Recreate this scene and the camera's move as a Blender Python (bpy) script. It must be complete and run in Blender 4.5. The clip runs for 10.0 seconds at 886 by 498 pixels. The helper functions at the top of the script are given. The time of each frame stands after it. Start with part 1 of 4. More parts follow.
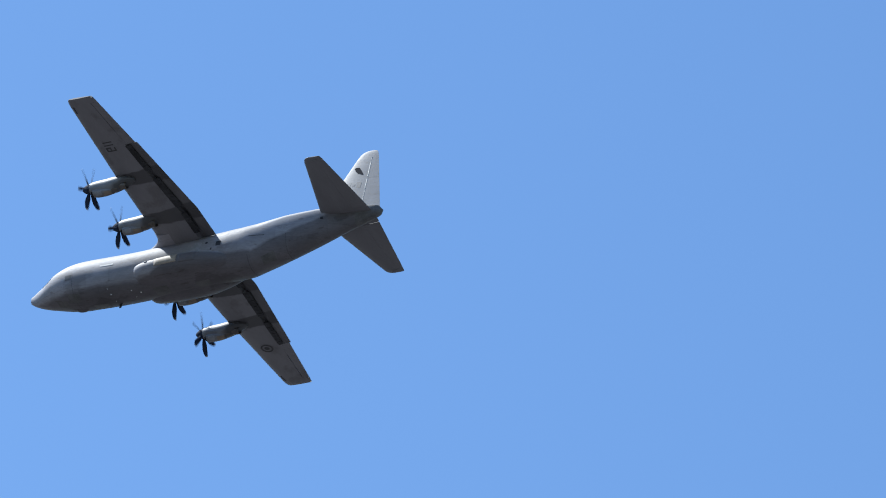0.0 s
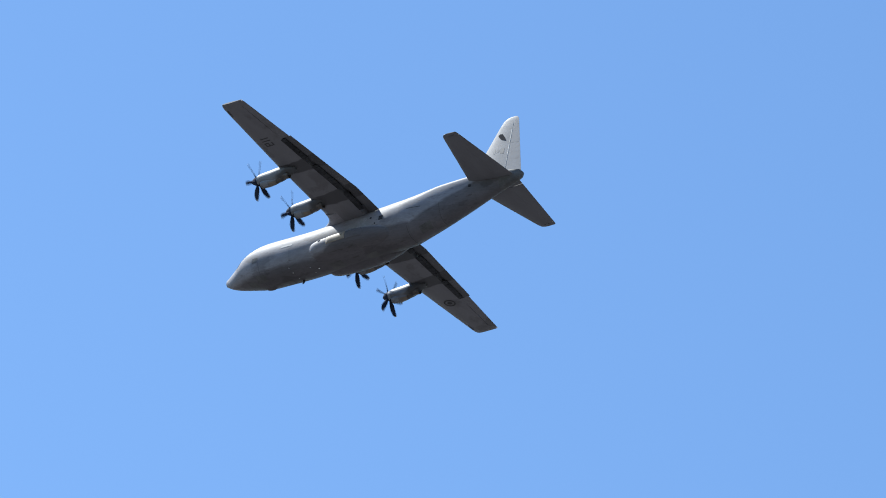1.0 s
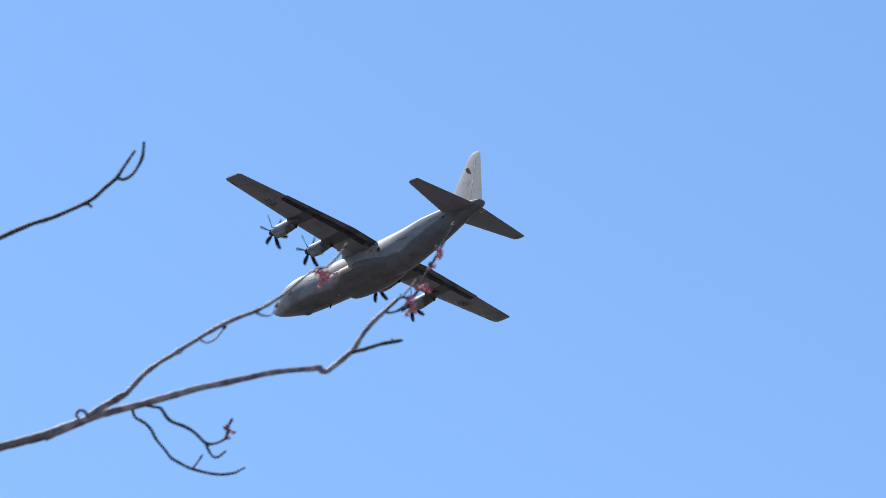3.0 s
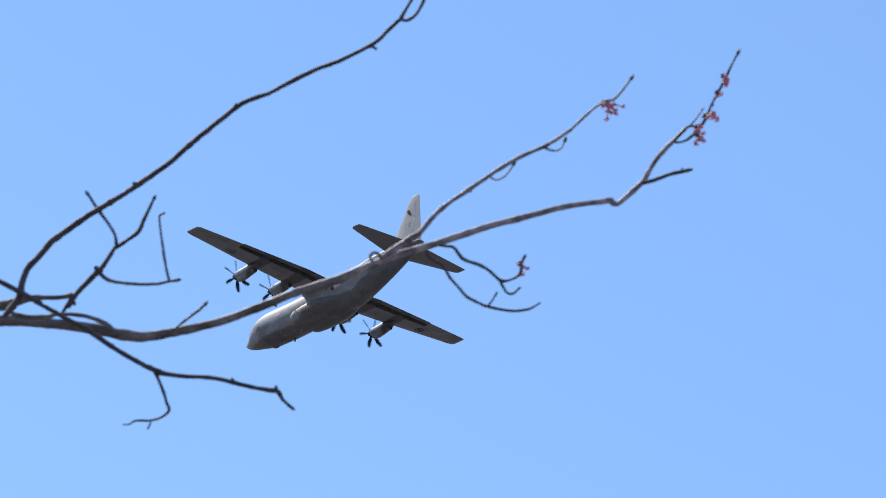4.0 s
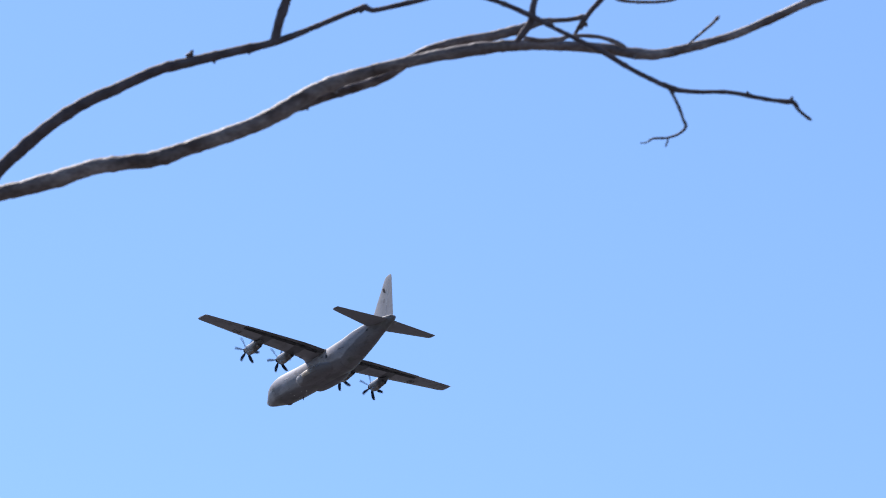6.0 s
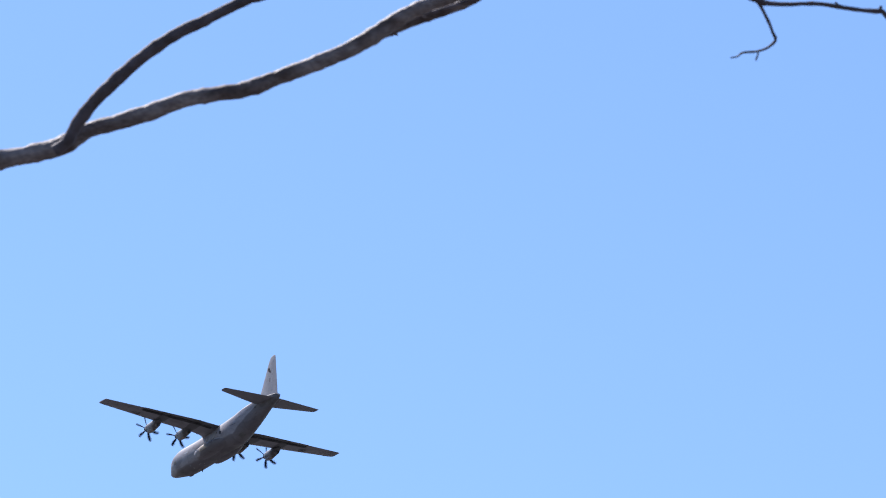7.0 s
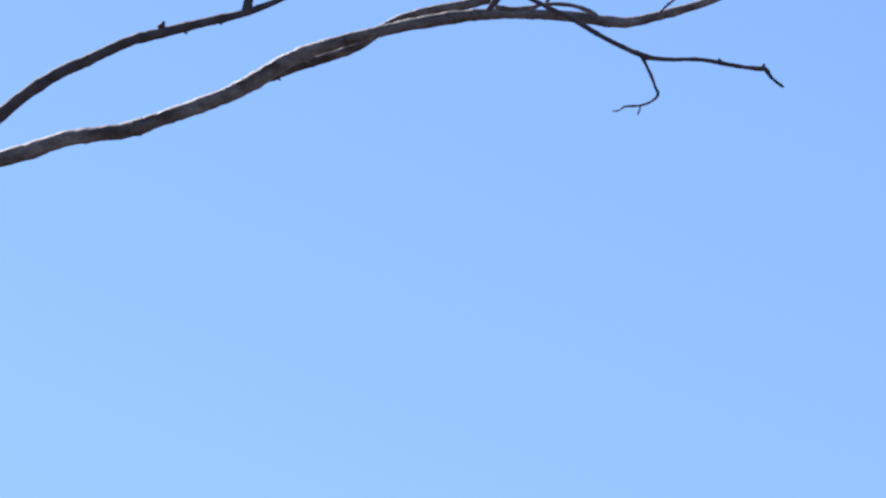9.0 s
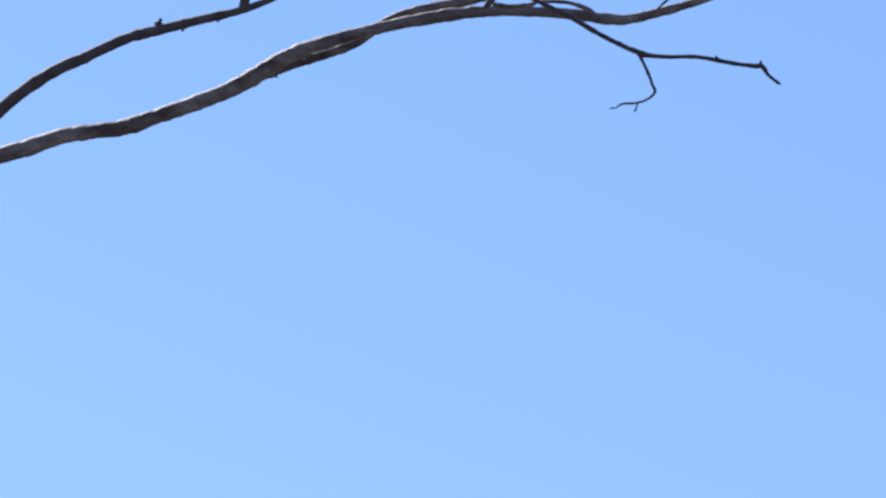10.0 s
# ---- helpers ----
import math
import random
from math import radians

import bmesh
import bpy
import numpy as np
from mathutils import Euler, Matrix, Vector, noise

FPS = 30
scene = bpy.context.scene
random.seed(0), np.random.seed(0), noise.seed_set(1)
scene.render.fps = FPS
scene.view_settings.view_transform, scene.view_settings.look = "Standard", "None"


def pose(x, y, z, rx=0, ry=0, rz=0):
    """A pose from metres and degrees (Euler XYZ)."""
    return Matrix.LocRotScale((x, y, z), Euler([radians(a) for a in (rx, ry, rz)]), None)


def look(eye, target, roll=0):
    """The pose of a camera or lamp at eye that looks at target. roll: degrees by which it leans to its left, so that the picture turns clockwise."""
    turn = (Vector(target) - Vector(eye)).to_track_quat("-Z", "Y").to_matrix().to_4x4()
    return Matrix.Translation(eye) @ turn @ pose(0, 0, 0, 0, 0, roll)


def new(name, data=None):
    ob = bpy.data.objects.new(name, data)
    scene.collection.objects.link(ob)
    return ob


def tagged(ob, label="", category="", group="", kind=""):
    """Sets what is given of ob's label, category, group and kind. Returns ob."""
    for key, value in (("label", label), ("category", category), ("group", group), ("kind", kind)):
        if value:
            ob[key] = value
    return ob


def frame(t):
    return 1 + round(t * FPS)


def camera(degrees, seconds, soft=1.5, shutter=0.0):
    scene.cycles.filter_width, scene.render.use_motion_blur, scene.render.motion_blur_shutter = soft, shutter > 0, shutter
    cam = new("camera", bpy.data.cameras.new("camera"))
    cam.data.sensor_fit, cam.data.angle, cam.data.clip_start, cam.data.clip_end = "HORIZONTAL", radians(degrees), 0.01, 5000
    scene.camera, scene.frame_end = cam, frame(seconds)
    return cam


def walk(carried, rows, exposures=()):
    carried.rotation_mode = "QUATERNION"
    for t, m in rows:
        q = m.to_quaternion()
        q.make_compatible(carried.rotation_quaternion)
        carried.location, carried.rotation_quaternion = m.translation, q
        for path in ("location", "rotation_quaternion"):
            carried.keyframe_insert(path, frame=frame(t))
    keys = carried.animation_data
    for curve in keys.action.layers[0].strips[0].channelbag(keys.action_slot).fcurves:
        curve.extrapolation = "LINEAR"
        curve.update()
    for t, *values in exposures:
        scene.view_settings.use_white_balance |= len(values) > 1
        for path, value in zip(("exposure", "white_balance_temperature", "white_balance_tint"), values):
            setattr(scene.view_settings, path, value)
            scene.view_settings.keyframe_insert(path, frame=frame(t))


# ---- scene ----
# ---- camera: held on a spot of ground, a long lens turned slowly after the aircraft ----
EYE = Vector((0, 0, 1.6))
cam = camera(8.153, 10.0, soft=0.95, shutter=0.12)
cam.data.dof.use_dof, cam.data.dof.focus_distance, cam.data.dof.aperture_fstop = True, 700.0, 62.0


def aim(az, el, roll, sway=0.0):
    """The camera's pose from its bearing, height angle and lean, in degrees; sway: a slight dip of the holder, in metres."""
    a, e = radians(az), radians(el)
    way = Vector((math.sin(a) * math.cos(e), -math.cos(a) * math.cos(e), math.sin(e)))
    eye = EYE + Vector((0, 0, sway))
    return look(eye, eye + way * 100, roll)


AIM = [
    (0, 35.738, 35.619, 12.51),
    (0.5, 39.686, 33.695, 11.66),
    (1, 43.179, 31.956, 10.95),
    (1.5, 45.727, 30.398, 10.34),
    (2, 47.701, 29.074, 9.90),
    (2.5, 49.738, 27.895, 9.36),
    (2.7, 50.597, 27.467, 9.07),
    (3.8, 53.709, 25.234, 7.23),
    (4, 54.331, 24.930, 7.25),
    (4.5, 55.795, 24.198, 6.86, -0.005),
    (5, 56.800, 23.356, 6.65),
    (5.5, 58.023, 22.485, 6.10),
    (6, 59.131, 21.766, 6.33),
    (6.2, 59.487, 21.547, 7.30),
    (7.3, 60.106, 20.844, 4.22),
    (7.5, 59.918, 20.965, 5.02),
    (7.8, 59.507, 21.225, 5.70),
    (8, 59.379, 21.346, 5.84),
    (8.5, 59.054, 21.479, 5.79),
    (9, 58.833, 21.510, 5.83),
    (9.5, 58.786, 21.504, 5.90),
    (10, 58.800, 21.488, 5.83),
]
EXPOSURES = [(0.0, 1.44, 5720, 4), (0.5, 1.46, 5770, 4), (1.0, 1.46, 5870, 4), (2.0, 1.45, 5990, 6), (2.5, 1.43, 6090, 6), (4.0, 1.42, 6080, 9), (5.5, 1.39, 5990, 13), (7.5, 1.35, 5930, 16), (10.0, 1.35, 5930, 16)]
walk(cam, [(t, aim(*r)) for t, *r in AIM], EXPOSURES)

# ---- light: clear noon sky, high sun ----
SUN_WAY = Vector((0.59, 0.17, 0.79)).normalized()
world = bpy.data.worlds.new("sky")
scene.world = world
world.use_nodes = True
wn = world.node_tree
sky = wn.nodes.new("ShaderNodeTexSky")
sky.sky_type = "NISHITA"
sky.sun_disc = False
sky.sun_elevation = math.asin(SUN_WAY.z)
sky.sun_rotation = math.atan2(SUN_WAY.x, SUN_WAY.y)
sky.altitude, sky.air_density, sky.dust_density, sky.ozone_density = 100, 1.0, 0.1, 4.0
wn.nodes["Background"].inputs["Strength"].default_value = 0.07
wn.links.new(sky.outputs["Color"], wn.nodes["Background"].inputs["Color"])
sun_data = bpy.data.lights.new("sun", "SUN")
sun_data.energy, sun_data.angle, sun_data.color = 3.6, radians(0.53), (1.0, 0.922, 0.83)
sun = new("sun", sun_data)
sun.matrix_world = look(SUN_WAY * 50, (0, 0, 0))


# ---- materials ----
def material(name, color, rough=0.6, metal=0.0, spread=0.12, scale=4.0, fine=40.0, bump=0.0, second=None, stretch=(1, 1, 1), coords="Object", coat=0.0):
    """A surface with large blotches and fine grain; second: the colour of the blotches."""
    m = bpy.data.materials.new(name)
    m.use_nodes = True
    n, l = m.node_tree.nodes, m.node_tree.links
    bsdf = n["Principled BSDF"]
    bsdf.inputs["Metallic"].default_value = metal
    bsdf.inputs["Coat Weight"].default_value = coat
    co = n.new("ShaderNodeTexCoord")
    mp = n.new("ShaderNodeMapping")
    mp.inputs["Scale"].default_value = stretch
    l.new(co.outputs[coords], mp.inputs["Vector"])
    big, small = n.new("ShaderNodeTexNoise"), n.new("ShaderNodeTexNoise")
    big.inputs["Scale"].default_value, big.inputs["Detail"].default_value = scale, 5
    small.inputs["Scale"].default_value, small.inputs["Detail"].default_value = fine, 3
    l.new(mp.outputs["Vector"], big.inputs["Vector"])
    l.new(mp.outputs["Vector"], small.inputs["Vector"])
    ramp = n.new("ShaderNodeValToRGB")
    dark = second or tuple(c * (1 - 2 * spread) for c in color)
    ramp.color_ramp.elements[0].position, ramp.color_ramp.elements[1].position = 0.35, 0.65
    ramp.color_ramp.elements[0].color, ramp.color_ramp.elements[1].color = (*dark, 1), (*color, 1)
    l.new(big.outputs["Fac"], ramp.inputs["Fac"])
    mix = n.new("ShaderNodeMix")
    mix.data_type, mix.blend_type = "RGBA", "OVERLAY"
    mix.inputs["Factor"].default_value = min(1, spread * 2)
    l.new(ramp.outputs["Color"], mix.inputs["A"])
    l.new(small.outputs["Fac"], mix.inputs["B"])
    l.new(mix.outputs["Result"], bsdf.inputs["Base Color"])
    rr = n.new("ShaderNodeMapRange")
    rr.inputs["To Min"].default_value, rr.inputs["To Max"].default_value = max(0.05, rough - 0.1), min(1, rough + 0.1)
    l.new(small.outputs["Fac"], rr.inputs["Value"])
    l.new(rr.outputs["Result"], bsdf.inputs["Roughness"])
    if bump:
        b = n.new("ShaderNodeBump")
        b.inputs["Strength"].default_value, b.inputs["Distance"].default_value = 1.0, bump
        l.new(small.outputs["Fac"], b.inputs["Height"])
        l.new(b.outputs["Normal"], bsdf.inputs["Normal"])
    return m


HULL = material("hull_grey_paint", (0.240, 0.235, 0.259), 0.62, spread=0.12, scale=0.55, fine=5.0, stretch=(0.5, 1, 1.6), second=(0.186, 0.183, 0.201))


def panelled(m, width, height):
    """Faint skin panels: a slightly different grey each, with thin dark seams."""
    n, l = m.node_tree.nodes, m.node_tree.links
    bsdf = n["Principled BSDF"]
    paint = bsdf.inputs["Base Color"].links[0].from_socket
    co, sep, com = n.new("ShaderNodeTexCoord"), n.new("ShaderNodeSeparateXYZ"), n.new("ShaderNodeCombineXYZ")
    l.new(co.outputs["Object"], sep.inputs["Vector"])
    l.new(sep.outputs["X"], com.inputs["X"])
    l.new(sep.outputs["Z"], com.inputs["Y"])
    br = n.new("ShaderNodeTexBrick")
    br.inputs["Scale"].default_value = 1.0
    br.inputs["Brick Width"].default_value, br.inputs["Row Height"].default_value = width, height
    br.inputs["Mortar Size"].default_value, br.inputs["Mortar Smooth"].default_value = 0.012, 0.3
    br.inputs["Color1"].default_value, br.inputs["Color2"].default_value, br.inputs["Mortar"].default_value = (1, 1, 1, 1), (0.87, 0.875, 0.885, 1), (0.80, 0.80, 0.80, 1)
    l.new(com.outputs["Vector"], br.inputs["Vector"])
    mix = n.new("ShaderNodeMix")
    mix.data_type, mix.blend_type = "RGBA", "MULTIPLY"
    mix.inputs["Factor"].default_value = 1.0
    l.new(paint, mix.inputs["A"])
    l.new(br.outputs["Color"], mix.inputs["B"])
    l.new(mix.outputs["Result"], bsdf.inputs["Base Color"])


panelled(HULL, 2.3, 1.05)


def patched(m, size, stretch, low, high, shade):
    """Worn and touched-up paint: irregular darker patches with fairly crisp edges, drawn out along the airflow."""
    n, l = m.node_tree.nodes, m.node_tree.links
    bsdf = n["Principled BSDF"]
    paint = bsdf.inputs["Base Color"].links[0].from_socket
    co, mp, no, rp = n.new("ShaderNodeTexCoord"), n.new("ShaderNodeMapping"), n.new("ShaderNodeTexNoise"), n.new("ShaderNodeMapRange")
    mp.inputs["Scale"].default_value = stretch
    mp.inputs["Location"].default_value = (3.1, 1.7, 0.4)
    no.inputs["Scale"].default_value, no.inputs["Detail"].default_value, no.inputs["Roughness"].default_value = size, 6, 0.62
    l.new(co.outputs["Object"], mp.inputs["Vector"])
    l.new(mp.outputs["Vector"], no.inputs["Vector"])
    l.new(no.outputs["Fac"], rp.inputs["Value"])
    rp.inputs["From Min"].default_value, rp.inputs["From Max"].default_value = low, high
    mix = n.new("ShaderNodeMix")
    mix.data_type, mix.blend_type = "RGBA", "MULTIPLY"
    mix.inputs["B"].default_value = (*shade, 1)
    l.new(rp.outputs["Result"], mix.inputs["Factor"])
    l.new(paint, mix.inputs["A"])
    l.new(mix.outputs["Result"], bsdf.inputs["Base Color"])


def belly_shade_grime(m, shade):
    """Shade painted into the belly colour, with soot and oil film, climbing the sides aft of the wing, with an
    irregular edge.
    """
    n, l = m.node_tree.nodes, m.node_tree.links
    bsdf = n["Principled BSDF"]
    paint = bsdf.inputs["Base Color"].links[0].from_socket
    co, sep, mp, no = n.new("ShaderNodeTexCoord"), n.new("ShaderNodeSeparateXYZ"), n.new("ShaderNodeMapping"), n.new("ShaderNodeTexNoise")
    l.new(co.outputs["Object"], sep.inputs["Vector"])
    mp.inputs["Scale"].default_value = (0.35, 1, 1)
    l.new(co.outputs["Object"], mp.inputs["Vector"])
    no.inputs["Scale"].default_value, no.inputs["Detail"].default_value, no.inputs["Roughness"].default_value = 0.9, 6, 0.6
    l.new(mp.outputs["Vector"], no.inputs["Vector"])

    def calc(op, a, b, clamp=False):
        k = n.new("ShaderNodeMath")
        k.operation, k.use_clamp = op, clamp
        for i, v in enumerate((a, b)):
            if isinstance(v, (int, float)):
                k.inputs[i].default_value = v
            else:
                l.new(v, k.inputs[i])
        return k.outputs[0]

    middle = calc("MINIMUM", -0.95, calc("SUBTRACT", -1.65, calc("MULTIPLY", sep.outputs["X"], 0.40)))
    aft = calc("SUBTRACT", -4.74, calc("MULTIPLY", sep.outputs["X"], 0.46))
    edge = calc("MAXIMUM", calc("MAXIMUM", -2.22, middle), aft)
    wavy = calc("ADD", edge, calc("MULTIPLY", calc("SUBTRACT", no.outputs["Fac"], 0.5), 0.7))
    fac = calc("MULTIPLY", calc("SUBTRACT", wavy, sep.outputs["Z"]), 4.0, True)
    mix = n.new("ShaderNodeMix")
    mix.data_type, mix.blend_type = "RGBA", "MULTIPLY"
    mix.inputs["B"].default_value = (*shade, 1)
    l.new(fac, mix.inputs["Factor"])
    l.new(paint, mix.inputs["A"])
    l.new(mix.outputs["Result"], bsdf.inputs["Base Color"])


# painted shade and grime in one tone, below the edge line
belly_shade_grime(HULL, (0.48, 0.455, 0.455))
patched(HULL, 0.45, (0.55, 1, 1.3), 0.55, 0.60, (0.76, 0.75, 0.75))
patched(HULL, 2.2, (0.35, 1, 1), 0.60, 0.66, (0.75, 0.72, 0.69))
FIN = material("fin_grey_paint", (0.204, 0.203, 0.219), 0.6, spread=0.08, scale=0.8, fine=7.0)
panelled(FIN, 1.9, 1.3)
patched(FIN, 1.6, (0.5, 1, 1), 0.58, 0.66, (0.82, 0.81, 0.8))
NACELLE = material("nacelle_grey_paint", (0.170, 0.173, 0.186), 0.5, spread=0.06, scale=1.5, fine=9.0)
WING = material("wing_grey_paint", (0.174, 0.169, 0.184), 0.6, spread=0.06, scale=0.5, fine=5.0, stretch=(1.5, 0.5, 1))


def soot_behind_engines(m, start=0.3):
    """Exhaust stains: streaks on the wing behind each engine and beside the hull, running aft from the leading edge."""
    n, l = m.node_tree.nodes, m.node_tree.links
    bsdf = n["Principled BSDF"]
    paint = bsdf.inputs["Base Color"].links[0].from_socket
    co, sep = n.new("ShaderNodeTexCoord"), n.new("ShaderNodeSeparateXYZ")
    l.new(co.outputs["Object"], sep.inputs["Vector"])
    wob = n.new("ShaderNodeTexNoise")
    wob.inputs["Scale"].default_value, wob.inputs["Detail"].default_value = 1.3, 4
    l.new(co.outputs["Object"], wob.inputs["Vector"])

    def calc(op, a, b=0.0, clamp=False):
        k = n.new("ShaderNodeMath")
        k.operation, k.use_clamp = op, clamp
        for i, v in enumerate((a, b)):
            if isinstance(v, (int, float)):
                k.inputs[i].default_value = v
            else:
                l.new(v, k.inputs[i])
        return k.outputs[0]

    y = calc("ADD", calc("ABSOLUTE", sep.outputs["Y"]), calc("MULTIPLY", calc("SUBTRACT", wob.outputs["Fac"], 0.5), 0.4))
    total = 0.0
    half = calc("ADD", 0.72, calc("MULTIPLY", calc("SUBTRACT", 0.3, sep.outputs["X"]), 0.07))
    for at in (5.3, 10.3):
        off = calc("ABSOLUTE", calc("SUBTRACT", y, at))
        band = calc("MULTIPLY", calc("SUBTRACT", half, off), 7.0, True)
        total = band if total == 0.0 else calc("MAXIMUM", total, band)
    aft = calc("MULTIPLY", calc("SUBTRACT", start, sep.outputs["X"]), 2.5, True)
    fac = calc("MULTIPLY", calc("MULTIPLY", total, aft), 0.8)
    mix = n.new("ShaderNodeMix")
    mix.data_type = "RGBA"
    mix.inputs["B"].default_value = (0.043, 0.042, 0.046, 1)
    l.new(fac, mix.inputs["Factor"])
    l.new(paint, mix.inputs["A"])
    l.new(mix.outputs["Result"], bsdf.inputs["Base Color"])


FLAP = material("flap_grey_paint", (0.120, 0.116, 0.124), 0.6, spread=0.1, scale=0.6, fine=5.0, stretch=(1.5, 0.5, 1), second=(0.085, 0.083, 0.09))
patched(WING, 0.7, (0.6, 0.5, 1), 0.54, 0.62, (0.78, 0.77, 0.76))
patched(NACELLE, 1.3, (0.6, 1, 1), 0.52, 0.6, (0.8, 0.76, 0.72))
soot_behind_engines(WING)
soot_behind_engines(FLAP)
soot_behind_engines(NACELLE, 1.1)
TAILGREY = material("tail_grey_paint", (0.153, 0.150, 0.164), 0.6, spread=0.06, scale=0.5, fine=5.0, stretch=(1.5, 0.5, 1))
SOOT = material("exhaust_soot", (0.055, 0.055, 0.06), 0.75, spread=0.2, scale=1.0, fine=8.0, second=(0.03, 0.03, 0.033))
DARK = material("dark_recess", (0.04, 0.04, 0.045), 0.8, spread=0.2)
RUBBER = material("black_blade_composite", (0.028, 0.036, 0.062), 0.8, spread=0.2)
TIPGREY = material("pale_blade_tip", (0.30, 0.27, 0.26), 0.5, spread=0.1)
METAL = material("burnt_nozzle_metal", (0.12, 0.105, 0.095), 0.5, metal=0.6, spread=0.2, scale=3)
MENDED = material("touched_up_paint", (0.105, 0.102, 0.104), 0.65, spread=0.15, scale=1.2, fine=8)
WHITE = material("pale_hinge_paint", (0.32, 0.32, 0.32), 0.55, spread=0.08, scale=3, fine=12)
PALE = material("worn_pale_paint", (0.235, 0.242, 0.265), 0.6, spread=0.15, scale=2, fine=12)
CREAM = material("sunlit_cream_sealant", (0.29, 0.245, 0.20), 0.65, spread=0.15, scale=1.5, fine=9)
TAN = material("tan_sealant", (0.21, 0.17, 0.135), 0.6, spread=0.15, scale=1.5, fine=9)
MARK = material("dark_grey_marking", (0.078, 0.077, 0.080), 0.85, spread=0.1)
FAINT = material("faint_grey_marking", (0.150, 0.147, 0.155), 0.65, spread=0.08)
FLAG = material("flag_grey_marking", (0.085, 0.083, 0.09), 0.6, spread=0.08)
BADGE = material("black_badge", (0.028, 0.028, 0.034), 0.9, spread=0.1)
GLASS = material("dark_cockpit_glass", (0.03, 0.035, 0.04), 0.12, spread=0.1, coat=0.5)
LENS = material("clear_lamp_lens", (0.85, 0.85, 0.85), 0.15, spread=0.02)
BARK = material("grey_brown_bark", (0.195, 0.165, 0.160), 0.6, spread=0.32, scale=34.0, fine=230.0, bump=0.0012, second=(0.062, 0.044, 0.040), stretch=(0.6, 1, 1))
SILVER = material("silvery_twig_bark", (0.35, 0.30, 0.325), 0.6, spread=0.24, scale=60.0, fine=300.0, bump=0.0006, second=(0.11, 0.085, 0.10))
# thin twigs, and branches whose shade is put into a darker bark colour
TWIG = material("twig_and_shaded_bark", (0.088, 0.072, 0.080), 0.7, spread=0.12, scale=45.0, fine=280.0, bump=0.0003, second=(0.052, 0.040, 0.041))
BUD = material("brown_bud_scale", (0.075, 0.048, 0.044), 0.7, spread=0.2, scale=120, fine=500)
PETAL = material("red_maple_petal", (0.78, 0.22, 0.26), 0.6, spread=0.2, scale=150, fine=600, second=(0.42, 0.09, 0.15))
STALK = material("orange_flower_stalk", (0.50, 0.23, 0.14), 0.65, spread=0.15, scale=150, fine=500)
GRASS = material("dry_grass_and_soil", (0.074, 0.070, 0.069), 0.95, spread=0.3, scale=0.05, fine=3.0, second=(0.064, 0.061, 0.060))
for matt in (HULL, FIN, NACELLE, WING, FLAP, TAILGREY, PALE, MENDED):
    matt.node_tree.nodes["Principled BSDF"].inputs["Specular IOR Level"].default_value = 0.28
for dull in (RUBBER, DARK, MARK, BADGE, SOOT, TIPGREY):
    dull.node_tree.nodes["Principled BSDF"].inputs["Specular IOR Level"].default_value = 0.08
for wood in (TWIG, BARK, SILVER):
    wood.node_tree.nodes["Principled BSDF"].inputs["Specular IOR Level"].default_value = 0.2
INSECT = material("dark_insect", (0.02, 0.035, 0.065), 0.9, spread=0.1, scale=300, fine=900)


# ---- mesh helpers ----
def part(name, bm, mat, parent, label="", smooth=True):
    """Links a bmesh as one mesh object under a thing or a part."""
    bmesh.ops.recalc_face_normals(bm, faces=bm.faces)
    me = bpy.data.meshes.new(name)
    for f in bm.faces:
        f.smooth = smooth
    for e in bm.edges:
        if len(e.link_faces) == 2 and e.calc_face_angle(0) > 0.75:
            e.smooth = False
    bm.to_mesh(me)
    bm.free()
    for m in (mat if isinstance(mat, (list, tuple)) else (mat,)):
        me.materials.append(m)
    ob = new(name, me)
    ob.parent = parent
    if label:
        ob["label"] = label
    return ob


def loft(bm, rings, cap=True, mat=0):
    """Skins closed rings of equal count, one after another."""
    made = [[bm.verts.new(p) for p in r] for r in rings]
    n = len(made[0])
    for a, b in zip(made, made[1:]):
        for i in range(n):
            f = bm.faces.new((a[i], a[(i + 1) % n], b[(i + 1) % n], b[i]))
            f.material_index = mat
    if cap:
        for r in (made[0], made[-1]):
            f = bm.faces.new(r)
            f.material_index = mat
    return made


def smooth_table(rows, step):
    """Resamples rows of numbers, keyed by their first column, with a smooth curve."""
    rows = sorted(rows)
    out, x = [], rows[0][0]
    xs = [r[0] for r in rows]
    while x < rows[-1][0] + 1e-6:
        i = max(0, min(len(rows) - 2, sum(1 for v in xs if v <= x) - 1))
        a, b = rows[i], rows[i + 1]
        p, q = rows[max(0, i - 1)], rows[min(len(rows) - 1, i + 2)]
        h = b[0] - a[0]
        s = (x - a[0]) / h
        vals = [x]
        for k in range(1, len(a)):
            ma = (b[k] - p[k]) / (b[0] - p[0]) * h
            mb = (q[k] - a[k]) / (q[0] - a[0]) * h
            vals.append((2 * s**3 - 3 * s**2 + 1) * a[k] + (s**3 - 2 * s**2 + s) * ma + (-2 * s**3 + 3 * s**2) * b[k] + (s**3 - s**2) * mb)
        out.append(vals)
        x += step
    return out


def oval(x, yc, zc, hw, up, down, n=40, power=2.15):
    """A ring across the x axis: half width, height above and depth below its middle."""
    ring = []
    for i in range(n):
        a = 2 * math.pi * i / n
        c, s = math.cos(a), math.sin(a)
        y = math.copysign(abs(c) ** (2 / power), c) * hw
        z = math.copysign(abs(s) ** (2 / power), s) * (up if s > 0 else down)
        ring.append((x, yc + y, zc + z))
    return ring


